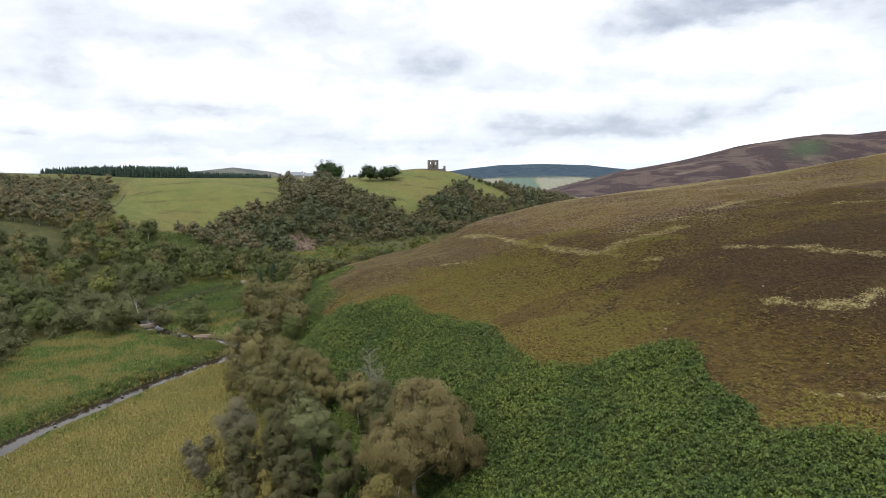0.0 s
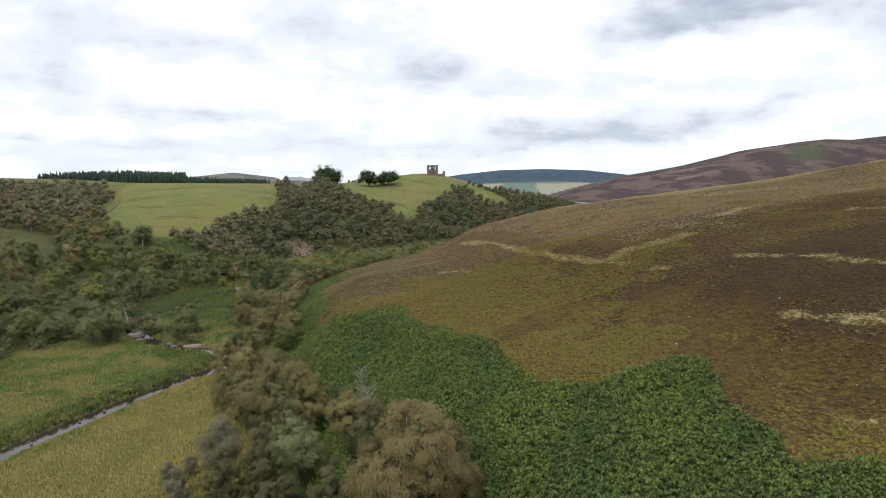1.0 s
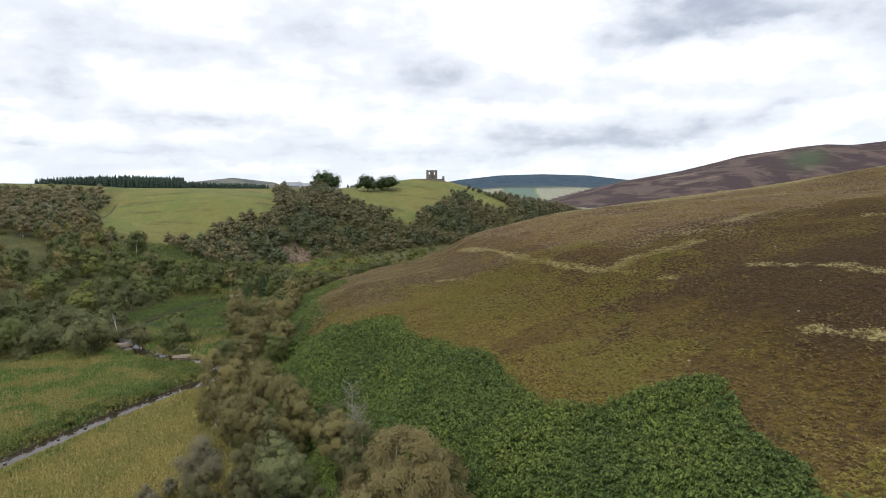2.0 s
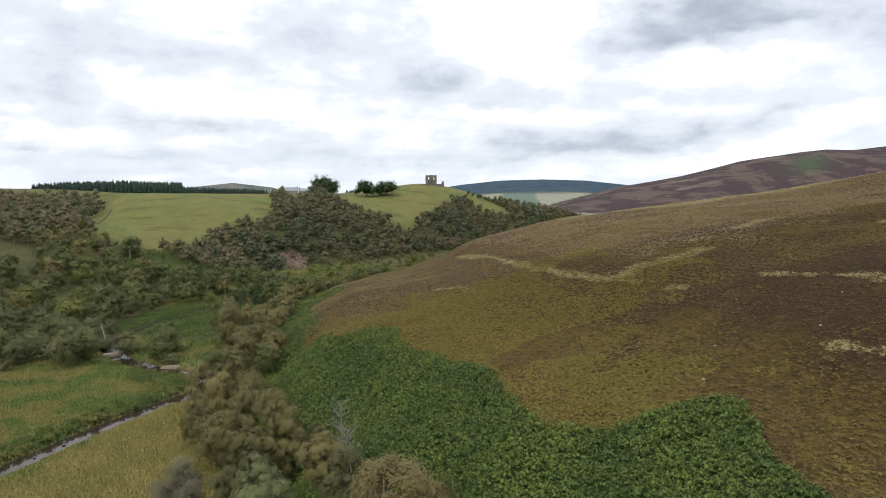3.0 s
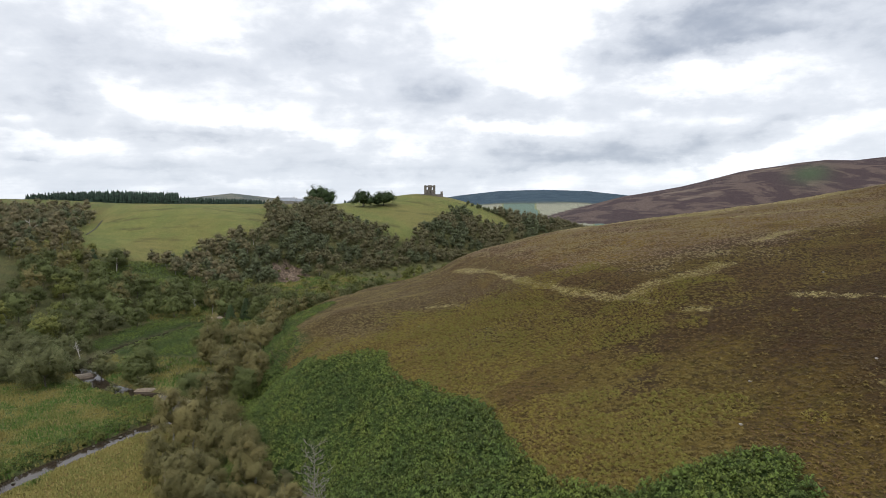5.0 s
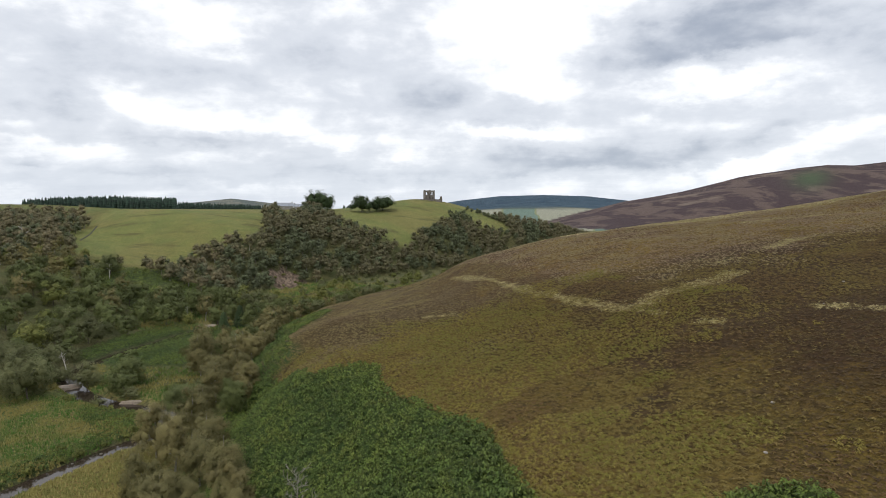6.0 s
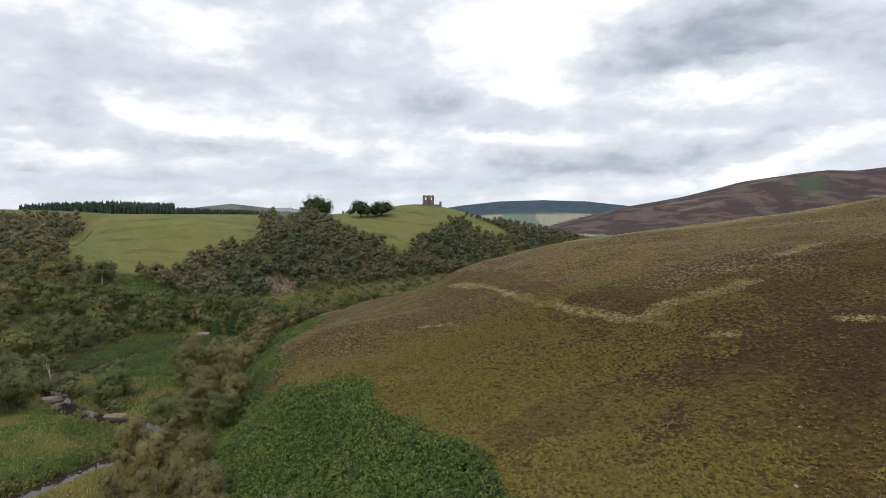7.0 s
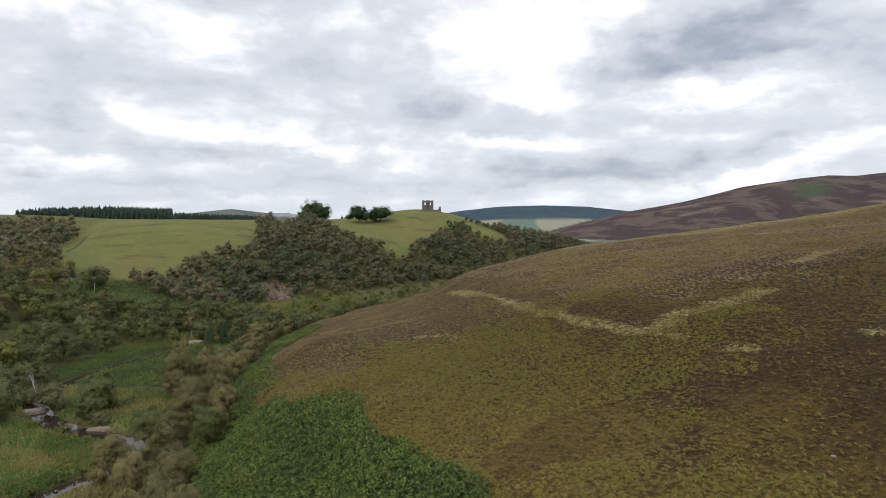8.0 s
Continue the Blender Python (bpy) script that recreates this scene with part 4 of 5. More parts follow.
gorge_places = sorted(scatter(26, (-200, 320), (375, 820), 5.3, gorge, 22000), key=lambda p: p[1])
birches, oaks, rest_birches = [], [], []
for x, y in gorge_places:
    if vnoise(x, y, 35, 12) > 0.25 or rng.random() < 0.12:
        oaks.append((x, y))
    else:
        birches.append((x, y))
for x, y in oaks[:200]:
    plant("oak", x, y, rng.uniform(0.7, 1.05))
room = max(0, 295 - sum(o.name.startswith("woodland_tree") for o in scene.objects))
for x, y in birches[:room]:
    plant("wood", x, y, rng.uniform(0.75, 1.12))
joined_wood("birch_wood", 61, ["wood"], birches[room:], "brown-green birch wood clothing the far gorge side")
for x, y, k in ((-104, 440, 0.7), (-98, 446, 0.9), (-107, 430, 0.6), (-95, 436, 0.6), (-100, 424, 0.5), (-91, 428, 0.8), (-88, 420, 0.9), (-96, 415, 0.7), (-109, 447, 0.8)):
    plant("shrub", x, y, k, label="scrub bush clinging to the eroded bank")

# ---- trees by the castle ----
for k in range(34):
    u = (k + rng.uniform(-0.6, 0.6)) / 33
    plant("oak", 30 + 84 * u, 704 - 15 * u + rng.uniform(-4, 7), (0.5 + 0.3 * u) * rng.uniform(0.8, 1.15), label="dark tree in the line down the mound's side")
for x, y, s in ((10, 668, 0.5), (14, 671, 0.4), (18, 675, 0.45), (23, 678, 0.4), (27, 683, 0.4), (12, 676, 0.3)):
    plant("oak", x, y, s, label="low dark scrub on the castle mound")
plant("sycamore", -119, 634, 1.06, 10, group="pasture trees")
plant("ash", -78, 640, 0.95, 10, group="pasture trees")
plant("sycamore", -58, 652, 0.9, 130, group="pasture trees")

# ---- dead trees and small conifers ----


def dead_tree(x, y, tall, seed, label, lean=0.0, girth=0.024, limbs=9, bark=None):
    """Bare weathered trunk with forked branches."""
    r = random.Random(seed)
    bark = bark or DEAD_BARK
    ob = thing("dead_tree", x, y, ground_z(x, y) - 0.2, label, "dead tree", turn=r.uniform(0, 360))
    top = Vector((lean * tall, r.uniform(-0.05, 0.05) * tall, tall))
    bm = bmesh.new()
    line = [top * u + Vector((math.sin(u * 6 + seed), math.cos(u * 5), 0)) * 0.025 * tall * u for u in (0, 0.25, 0.5, 0.75, 1.0)]
    add_tube(bm, line, [girth * tall * f for f in (1.3, 1.0, 0.75, 0.45, 0.12)], 7)
    part("trunk", bm, bark, ob)
    for k in range(limbs):
        u = r.uniform(0.3, 0.92)
        a = r.uniform(0, 6.28)
        L = tall * r.uniform(0.18, 0.4) * (1.1 - u * 0.6)
        base = top * u
        d = Vector((math.cos(a), math.sin(a), r.uniform(0.3, 1.0))).normalized()
        tip = base + d * L
        bm = bmesh.new()
        add_tube(bm, [base, base + d * L * 0.5 + Vector((0, 0, 0.04 * L)), tip], [0.42 * girth * tall, 0.25 * girth * tall, 0.08 * girth * tall], 5)
        for j in range(4):
            q = base + d * L * r.uniform(0.4, 0.95)
            e = (d + Vector((r.uniform(-1, 1), r.uniform(-1, 1), r.uniform(-0.2, 0.8)))).normalized()
            add_tube(bm, [q, q + e * L * 0.22, q + e * L * 0.4 + Vector((0, 0, -0.03))], [0.004 * tall, 0.003 * tall, 0.0012 * tall], 4)
        part("branch", bm, bark, ob)
    return ob


dead_tree(-150, 281, 10, 3, "bare white dead birch trunk in the valley wood")
dead_tree(-149, 283, 8.5, 4, "bare white dead birch trunk in the valley wood")
dead_tree(-254, 404, 14, 5, "tall bleached dead trunk among the birches", 0.08)
dead_tree(-182, 368, 9, 6, "pale dead stem beside the lone pasture tree")
dead_tree(-13, 103, 9, 7, "grey leafless tree at the bracken's edge", 0.1, 0.009, 34, GREY_BARK)
dead_tree(-10, 94, 8, 8, "grey leafless tree at the bracken's edge", -0.1, 0.009, 34, GREY_BARK)
dead_tree(-112, 305, 8, 9, "pale dead stem at the wood's edge")
dead_tree(-116, 224, 7, 10, "pale leaning dead stem by the stream", 0.2)


def conifer(x, y, tall, seed):
    r = random.Random(seed)
    ob = thing("spruce_tree", x, y, ground_z(x, y) - 0.1, "small dark green spruce on the valley floor", "tree", "valley spruces")
    bm = bmesh.new()
    add_tube(bm, [Vector((0, 0, -0.3)), Vector((0, 0, tall * 0.5)), Vector((0, 0, tall))], [0.16, 0.1, 0.02], 6)
    part("trunk", bm, DARK_BARK, ob)
    g = np.random.default_rng(seed)
    k = 2400
    u = g.uniform(0.03, 0.98, k)
    a = np.round(g.uniform(0, 9, k) + u * 30) * 0.7 + g.normal(0, 0.18, k)
    rad = tall * 0.33 * (1 - u) ** 0.85 * g.uniform(0.35, 1.05, k) + 0.1
    at = np.stack([rad * np.cos(a), rad * np.sin(a), tall * u - 0.15 * rad], 1)
    out = np.stack([np.cos(a), np.sin(a), np.full(k, 0.9)], 1) + g.normal(size=(k, 3)) * 0.3
    hang = np.stack([np.cos(a), np.sin(a), np.full(k, -0.4)], 1)
    v, f = leaf_sheet(g, at, out, hang, 0.8, 0.5)
    part("crown", array_mesh("crown", v, np.concatenate([f[:, [0, 1, 2]], f[:, [0, 2, 3]]]), SYCAMORE), None, ob)


conifer(-84, 293, 10.0, 1)
conifer(-78, 297, 8.5, 2)
conifer(-90, 290, 7.5, 3)
conifer(-201, 378, 8.5, 4)

# ---- the ruined castle ----


def wall_with_openings(length, tall, thick, openings, ragged, seed):
    """A rubble wall along x with real openings and a broken top. openings: (x0, x1, z0, z1)."""
    rng = random.Random(seed)
    xs = sorted({0.0, length, *[o[0] for o in openings], *[o[1] for o in openings], *[length * k / 10 for k in range(1, 10)]})
    zs = sorted({0.0, tall, *[o[2] for o in openings], *[o[3] for o in openings], *[tall * k / 6 for k in range(1, 6)]})
    bm = bmesh.new()
    top = {x: rng.uniform(-ragged, 0) for x in xs}

    def hole(i, j):
        cx, cz = (xs[i] + xs[i + 1]) / 2, (zs[j] + zs[j + 1]) / 2
        return any(a < cx < b and c < cz < d for a, b, c, d in openings)

    cache = {}

    def v(i, j, s):
        if (i, j, s) not in cache:
            z = zs[j] + (top[xs[i]] if j == len(zs) - 1 else 0)
            cache[i, j, s] = bm.verts.new((xs[i], thick * s, z))
        return cache[i, j, s]

    nx, nz = len(xs) - 1, len(zs) - 1
    for i in range(nx):
        for j in range(nz):
            if hole(i, j):
                continue
            bm.faces.new((v(i, j, 0), v(i + 1, j, 0), v(i + 1, j + 1, 0), v(i, j + 1, 0)))
            bm.faces.new((v(i, j, 1), v(i, j + 1, 1), v(i + 1, j + 1, 1), v(i + 1, j, 1)))
            for di, dj, a, b in ((0, -1, (i, j), (i + 1, j)), (0, 1, (i + 1, j + 1), (i, j + 1)), (-1, 0, (i, j + 1), (i, j)), (1, 0, (i + 1, j), (i + 1, j + 1))):
                ii, jj = i + di, j + dj
                if not (0 <= ii < nx and 0 <= jj < nz) or hole(ii, jj):
                    bm.faces.new((v(*a, 0), v(*a, 1), v(*b, 1), v(*b, 0)))
    return bm


def castle(x, y, turn):
    z = min(ground_z(x + dx, y + dy) for dx in (-14, 0, 14) for dy in (-8, 8)) - 0.3
    ob = thing("castle_ruin", x, y, z, "roofless grey-brown stone tower ruin with curtain wall on a green mound", "castle", turn=turn)
    front = [(1.8, 4.2, 9.0, 12.0), (5.0, 7.4, 4.6, 10.2), (8.2, 10.2, 8.8, 12.0), (8.6, 9.8, 4.4, 6.2), (2.2, 3.2, 5.0, 6.6)]
    back = [(1.8, 4.4, 8.8, 12.0), (8.2, 10.4, 8.6, 12.0)]

    def wall(name, bm, px, py, rz, label=""):
        w_ob = part(name, bm, STONE, ob, label)
        w_ob.matrix_basis = pose(px, py, 0, 0, 0, rz)

    wall("tower_wall", wall_with_openings(11.9, 14.4, 1.5, front, 1.3, 3), -5.9, -5.0, 0, "tall front wall with empty window openings")
    wall("tower_wall", wall_with_openings(11.9, 13.8, 1.5, back, 1.6, 4), -5.9, 4.0, 0)
    wall("tower_wall", wall_with_openings(7.4, 14.4, 1.6, [(2.6, 4.6, 9.2, 11.4)], 0.9, 5), -4.3, -3.4, 90)
    wall("tower_wall", wall_with_openings(7.4, 13.2, 1.6, [(2.6, 4.6, 8.6, 11.4)], 1.8, 6), 6.0, -3.4, 90)
    top = part("tower_top", wall_with_openings(3.0, 2.0, 1.5, [], 0.4, 8), STONE, ob, "broken chimney head on the back wall")
    top.matrix_basis = pose(-1.4, 4.05, 12.6)
    wall("curtain_wall", wall_with_openings(25.0, 4.4, 1.4, [(15.5, 17.0, 0.0, 2.4)], 1.6, 9), -11.0, -9.5, 0, "low broken curtain wall with a doorway")
    wall("curtain_wall", wall_with_openings(15.0, 4.4, 1.4, [], 1.8, 10), -9.6, -8.1, 90)
    wall("curtain_wall", wall_with_openings(15.0, 5.0, 1.4, [], 1.2, 11), 14.0, -8.1, 90)
    wall("corner_turret", wall_with_openings(2.2, 7.6, 2.2, [], 1.3, 12), 11.8, -8.0, 0, "taller broken corner fragment of the curtain wall")
    bm = bmesh.new()
    for k in range(10):
        add_box(bm, (-6 + k * 1.2, -7.6 + 0.3 * (k % 3), 0), (-5.2 + k * 1.2, -6.8 + 0.3 * (k % 3), 0.9 + 0.35 * (k % 4)))
    part("rubble", bm, STONE, ob, "fallen rubble inside the wall")
    return ob


castle(-12, 722, 8)

# ---- farm behind the plateau's edge ----


def farmhouse(name, x, y, turn, long, deep, eaves, ridge, label):
    z = ground_z(x, y)
    ob = thing(name, x, y, z, label, "house", turn=turn)
    bm = bmesh.new()
    add_box(bm, (-long / 2, -deep / 2, -1), (long / 2, deep / 2, eaves))
    part("wall", bm, RENDERED, ob)
    bm = bmesh.new()
    o = 0.35
    lo = [(-long / 2 - o, -deep / 2 - o, eaves), (long / 2 + o, -deep / 2 - o, eaves), (long / 2 + o, deep / 2 + o, eaves), (-long / 2 - o, deep / 2 + o, eaves), (-long / 2 - o, 0, ridge), (long / 2 + o, 0, ridge)]
    vs = [bm.verts.new(p) for p in lo]
    for f in ((0, 1, 5, 4), (2, 3, 4, 5), (1, 2, 5), (3, 0, 4), (3, 2, 1, 0)):
        bm.faces.new([vs[i] for i in f])
    part("roof", bm, SLATE, ob, "grey slate roof")
    for cx in (-long / 2 + 0.8, long / 2 - 0.8):
        bm = bmesh.new()
        add_box(bm, (cx - 0.5, -0.4, ridge - 1.0), (cx + 0.5, 0.4, ridge + 1.1))
        part("chimney", bm, STONE, ob)
    for k in range(3):
        wx = -long / 2 + long * (k + 0.5) / 3
        bm = bmesh.new()
        add_box(bm, (wx - 0.5, -deep / 2 - 0.06, 1.0), (wx + 0.5, -deep / 2 + 0.02, 2.3))
        part("window", bm, SLATE, ob, "dark window")
    return ob


farmhouse("farmhouse", -172, 700, 12, 19, 8, 3.6, 7.6, "grey-roofed farmhouse showing over the wood's edge")
farmhouse("barn", -155, 704, 8, 14, 8, 3.2, 6.4, "low grey-roofed farm barn beside the farmhouse")

# ---- spruce plantations on the plateau ----


def spruce_stand(name, seed, places, label):
    """Rows of spruces: stacked, drooping whorls of boughs on bare stems."""
    r = np.random.default_rng(seed)
    V, F, off = [], [], 0
    for x, y, z, tall in places:
        tiers, wide = 6, tall * 0.2 * r.uniform(0.8, 1.25)
        for k in range(tiers):
            u = k / tiers
            zz, rad = tall * (0.03 + 0.88 * u), wide * (1 - u) ** 0.8 + 0.25
            m = 7
            a = np.arange(m) * 2 * np.pi / m + r.uniform(0, 6)
            rr = rad * r.uniform(0.7, 1.25, m)
            ring = np.stack([x + rr * np.cos(a), y + rr * np.sin(a), z + zz - 0.12 * rad + r.uniform(-0.3, 0.3, m)], 1)
            apex = np.array([[x, y, z + zz + tall * 0.24]])
            V.append(np.concatenate([ring, apex]))
            F.append(np.stack([np.arange(m), (np.arange(m) + 1) % m, np.full(m, m)], 1) + off)
            off += m + 1
        V.append(np.array([[x - 0.2, y, z - 0.5], [x + 0.2, y, z - 0.5], [x, y + 0.3, z - 0.5], [x, y, z + tall * 0.5]]))
        F.append(np.array([[0, 1, 3], [1, 2, 3], [2, 0, 3]]) + off)
        off += 4
    me = array_mesh(name, np.concatenate(V), np.concatenate(F), SPRUCE)
    return tagged(new(name, me), label, "trees", kind="stuff")


def stand_places(seed, xr, yr, gap, tall_at, accept):
    r = np.random.default_rng(seed)
    pts = np.array(scatter(seed, xr, yr, gap, accept, 20000))
    z = height(pts[:, 0], pts[:, 1])
    return [(x, y, h, tall_at(x) * r.uniform(0.6, 1.1)) for (x, y), h in zip(pts, z)]


def px_of(x, y):
    return 784 + 1059.5 * x / y


spruce_stand("spruce_plantation", 31, stand_places(31, (-640, -350), (850, 960), 3.4, lambda x: 3.0 + 8.0 * smooth(-615, -535, x) + 6.5 * smooth(-545, -440, x), lambda x, y: (px_of(x, y) > 78) & (px_of(x, y) < 336)), "dark green spruce plantation along the skyline")
spruce_stand("spruce_plantation", 32, stand_places(32, (-480, -290), (1060, 1140), 4.2, lambda x: 12.0 - 3.5 * smooth(-380, -290, x), lambda x, y: (px_of(x, y) > 336) & (px_of(x, y) < 482)), "second dark spruce plantation farther along the skyline")
spruce_stand("spruce_plantation", 33, stand_places(33, (-150, -110), (960, 1000), 5.0, lambda x: 8.0, lambda x, y: x < 0), "dark spruce belt behind the pasture trees")
spruce_stand("spruce_wood", 34, stand_places(34, (130, 1000), (3440, 3520), 9, lambda x: 3.5, lambda x, y: (np.abs(px_of(x, y) - 1000) < 45) & (vnoise(x, y, 60, 7) > 0.1)), "distant spruces along the wooded hill's crest")

# ---- stream ----


def lay_stream():
    P = np.array(STREAM[1:], float)
    # rounded course
    for _ in range(2):
        Q = [P[0]]
        for a, b in zip(P[:-1], P[1:]):
            Q += [0.75 * a + 0.25 * b, 0.25 * a + 0.75 * b]
        P = np.array(Q + [P[-1]])
    T = np.gradient(P, axis=0)
    T /= np.linalg.norm(T, axis=1)[:, None]
    N = np.stack([-T[:, 1], T[:, 0]], 1)
    verts, faces = [], []
    cols = np.linspace(-2.6, 2.6, 5)
    for i, (p, q) in enumerate(zip(P, N)):
        for c in cols:
            verts.append((*(p + q * c), -1.0))
    for i in range(len(P) - 1):
        for k in range(4):
            a = i * 5 + k
            faces.append((a, a + 1, a + 6, a + 5))
    me = array_mesh("water", verts, faces, WATER, True)
    return tagged(new("water", me), "shallow peaty stream reflecting the sky", "stream", kind="structure")


lay_stream()


def gravel_bank(x, y, long, wide, turn, label):
    r = random.Random(int(x * 7 + y))
    bm = bmesh.new()
    ring = []
    for k in range(18):
        a = 2 * math.pi * k / 18
        s = r.uniform(0.8, 1.15)
        ring.append((long / 2 * math.cos(a) * s, wide / 2 * math.sin(a) * s))
    outer = [bm.verts.new((u, v, -1.2)) for u, v in ring]
    inner = [bm.verts.new((0.78 * u, 0.78 * v, 0.02 + r.uniform(-0.15, 0.1))) for u, v in ring]
    mid = bm.verts.new((0, 0, 0.12))
    for k in range(18):
        j = (k + 1) % 18
        bm.faces.new((outer[k], outer[j], inner[j], inner[k]))
        bm.faces.new((inner[k], inner[j], mid))
    me = bpy.data.meshes.new("gravel_bank")
    bm.to_mesh(me)
    bm.free()
    me.materials.append(SAND)
    ob = new("gravel_bank", me)
    ob.matrix_basis = pose(x, y, -0.3, 0, 0, turn)
    return tagged(ob, label, "gravel bank")


gravel_bank(-105, 206, 9, 5, 40, "pale sandy shingle bank at the stream bend")
gravel_bank(-77, 193, 11, 2.6, 5, "brown shingle bar beside the stream")
gravel_bank(-100, 300, 12, 5, 0, "pale shingle flat by the upper stream")
gravel_bank(-70, 405, 16, 4, 35, "shingle bar below the eroded cliff")

# ---- bracken, heather and grass ----


def frond_clump(r, count, reach, tall):
    """One clump's arching fronds: risen from the middle, broad-shouldered, with tips that just droop."""
    V, F = [], []
    for k in range(count):
        a = 2 * np.pi * (k + r.uniform(-0.45, 0.45)) / count
        L, W, h = reach * r.uniform(0.55, 1.25), reach * r.uniform(0.34, 0.55), tall * r.uniform(0.6, 1.15)
        d, s = np.array([np.cos(a), np.sin(a), 0]), np.array([-np.sin(a), np.cos(a), 0])
        up = np.array([0, 0, 1.0])
        o = len(V)
        tilt = r.uniform(-0.12, 0.12) * tall
        V += [d * 0.05 + up * h * 0.72, d * L * 0.45 + up * (h + tilt) + s * W * 0.5, d * L * 0.45 + up * (h - tilt) - s * W * 0.5, d * L + up * h * r.uniform(0.68, 0.98)]
        F += [(o, o + 2, o + 1), (o + 1, o + 2, o + 3)]
    return np.array(V), np.array(F)


def spread(name, seed, places, forms, mat, label, category, lo, hi):
    """Many clumps joined into one mesh."""
    r = np.random.default_rng(seed)
    P = np.array(places)
    z = height(P[:, 0], P[:, 1])
    which = r.integers(0, len(forms), len(P))
    V, F, off = [], [], 0
    for k, (fv, ff) in enumerate(forms):
        sel = which == k
        c = sel.sum()
        if not c:
            continue
        a, s = r.uniform(0, 6.28, c), r.uniform(lo, hi, c)
        ca, sa = np.cos(a), np.sin(a)
        x = (fv[None, :, 0] * ca[:, None] - fv[None, :, 1] * sa[:, None]) * s[:, None] + P[sel, 0][:, None]
        y = (fv[None, :, 0] * sa[:, None] + fv[None, :, 1] * ca[:, None]) * s[:, None] + P[sel, 1][:, None]
        zz = fv[None, :, 2] * s[:, None] + z[sel][:, None] - 0.04
        V.append(np.stack([x, y, zz], -1).reshape(-1, 3))
        F.append((ff[None] + (np.arange(c) * len(fv))[:, None, None]).reshape(-1, 3) + off)
        off += c * len(fv)
    me = array_mesh(name, np.concatenate(V), np.concatenate(F), mat)
    return tagged(new(name, me), label, category, kind="stuff")


def sow(seed, xr, yr, density, accept):
    """Random places at a density per square metre."""
    r = np.random.default_rng(seed)
    k = int((xr[1] - xr[0]) * (yr[1] - yr[0]) * density)
    x, y = r.uniform(*xr, k), r.uniform(*yr, k)
    ok = accept(x, y)
    return np.stack([x[ok], y[ok]], 1)


def in_view(x, y):
    """The part of the plan that the flight looks upon."""
    return (np.abs(x - 3) < 0.82 * (y + 22) + 3) & (y > 44)


r = np.random.default_rng(3)
ferns = [frond_clump(r, 8, 0.40, 0.72) for _ in range(6)]
spread("bracken", 41, sow(41, (-50, 62), (40, 190), 4.7, lambda x, y: in_view(x, y) & inside(BRACKEN, x + 1.6 * vnoise(x, y, 4, 3), y + 1.6 * vnoise(x, y, 4, 5))), ferns, FERN, "dense green bracken covering the lower slope", "bracken", 0.5, 1.4)
spread("bracken", 53, sow(53, (-20, 62), (40, 112), 6.0, lambda x, y: in_view(x, y) & inside(BRACKEN, x, y)), ferns, FERN, "young green bracken fronds on the lower slope", "bracken", 0.35, 0.85)
spread("bracken", 50, sow(50, (-60, -36), (174, 322), 2.0, lambda x, y: inside(FERN_STRIP, x, y)), ferns, FERN, "strip of green bracken under the moor's brow", "bracken", 0.7, 1.5)
spread("bracken", 42, sow(42, (-128, -70), (225, 300), 1.3, lambda x, y: inside(GLADE, x + 3 * vnoise(x, y, 8, 18), y) & (line_distance(STREAM, x, y).min(0) > 3.2)), ferns, FERN, "green bracken glade between the stream woods", "bracken", 0.9, 1.6)
spread("bracken", 56, sow(56, (-202, -126), (324, 414), 0.7, lambda x, y: inside(FERN_SLOPE, x, y) & (vnoise(x, y, 9, 16) > -0.3)), ferns, FERN, "bracken and low growth on the slope under the pasture", "bracken", 1.0, 2.0)
spread("bracken", 57, sow(57, (-100, -62), (98, 190), 2.6, lambda x, y: inside(BANK_FERN, x + 2 * vnoise(x, y, 5, 17), y) & (line_distance(STREAM, x, y).min(0) > 3.2)), ferns, FERN, "dark green rank growth along the far bank of the stream", "bracken", 0.6, 1.2)


def tuft_form(r, rim, reach, tall, spikes=0):
    """A low hummock of growth, with a few leaning blades on it."""
    a = np.arange(rim) * 2 * np.pi / rim
    q = reach * r.uniform(0.7, 1.3, rim)
    V = [np.array([q[k] * np.cos(a[k]), q[k] * np.sin(a[k]), -0.06]) for k in range(rim)]
    V.append(np.array([r.uniform(-0.25, 0.25) * reach, r.uniform(-0.25, 0.25) * reach, tall * r.uniform(0.7, 1.2)]))
    F = [(k, (k + 1) % rim, rim) for k in range(rim)]
    for k in range(spikes):
        b = r.uniform(0, 6.28)
        d, s = np.array([np.cos(b), np.sin(b), 0]), np.array([-np.sin(b), np.cos(b), 0])
        o = len(V)
        V += [d * reach * 0.2 - s * 0.07, d * reach * 0.2 + s * 0.07, d * reach * r.uniform(0.8, 1.5) + np.array([0, 0, tall * r.uniform(0.9, 1.6)])]
        F += [(o, o + 1, o + 2)]
    return np.array(V), np.array(F)


def fountain(r, blades, reach, tall, wide):
    """A tuft of arching sprigs that spread from one root."""
    V, F = [], []
    for k in range(blades):
        a = 2 * np.pi * (k + r.uniform(-0.4, 0.4)) / blades
        d, s = np.array([np.cos(a), np.sin(a), 0]), np.array([-np.sin(a), np.cos(a), 0])
        up = np.array([0, 0, 1.0])
        L, h = reach * r.uniform(0.6, 1.3), tall * r.uniform(0.5, 1.2)
        o = len(V)
        V += [d * 0.1 * reach + s * wide * 0.5 + up * h, d * 0.1 * reach - s * wide * 0.5 + up * h * 0.9, d * L + up * h * r.uniform(0.1, 0.7)]
        F += [(o, o + 1, o + 2)]
    return np.array(V), np.array(F)


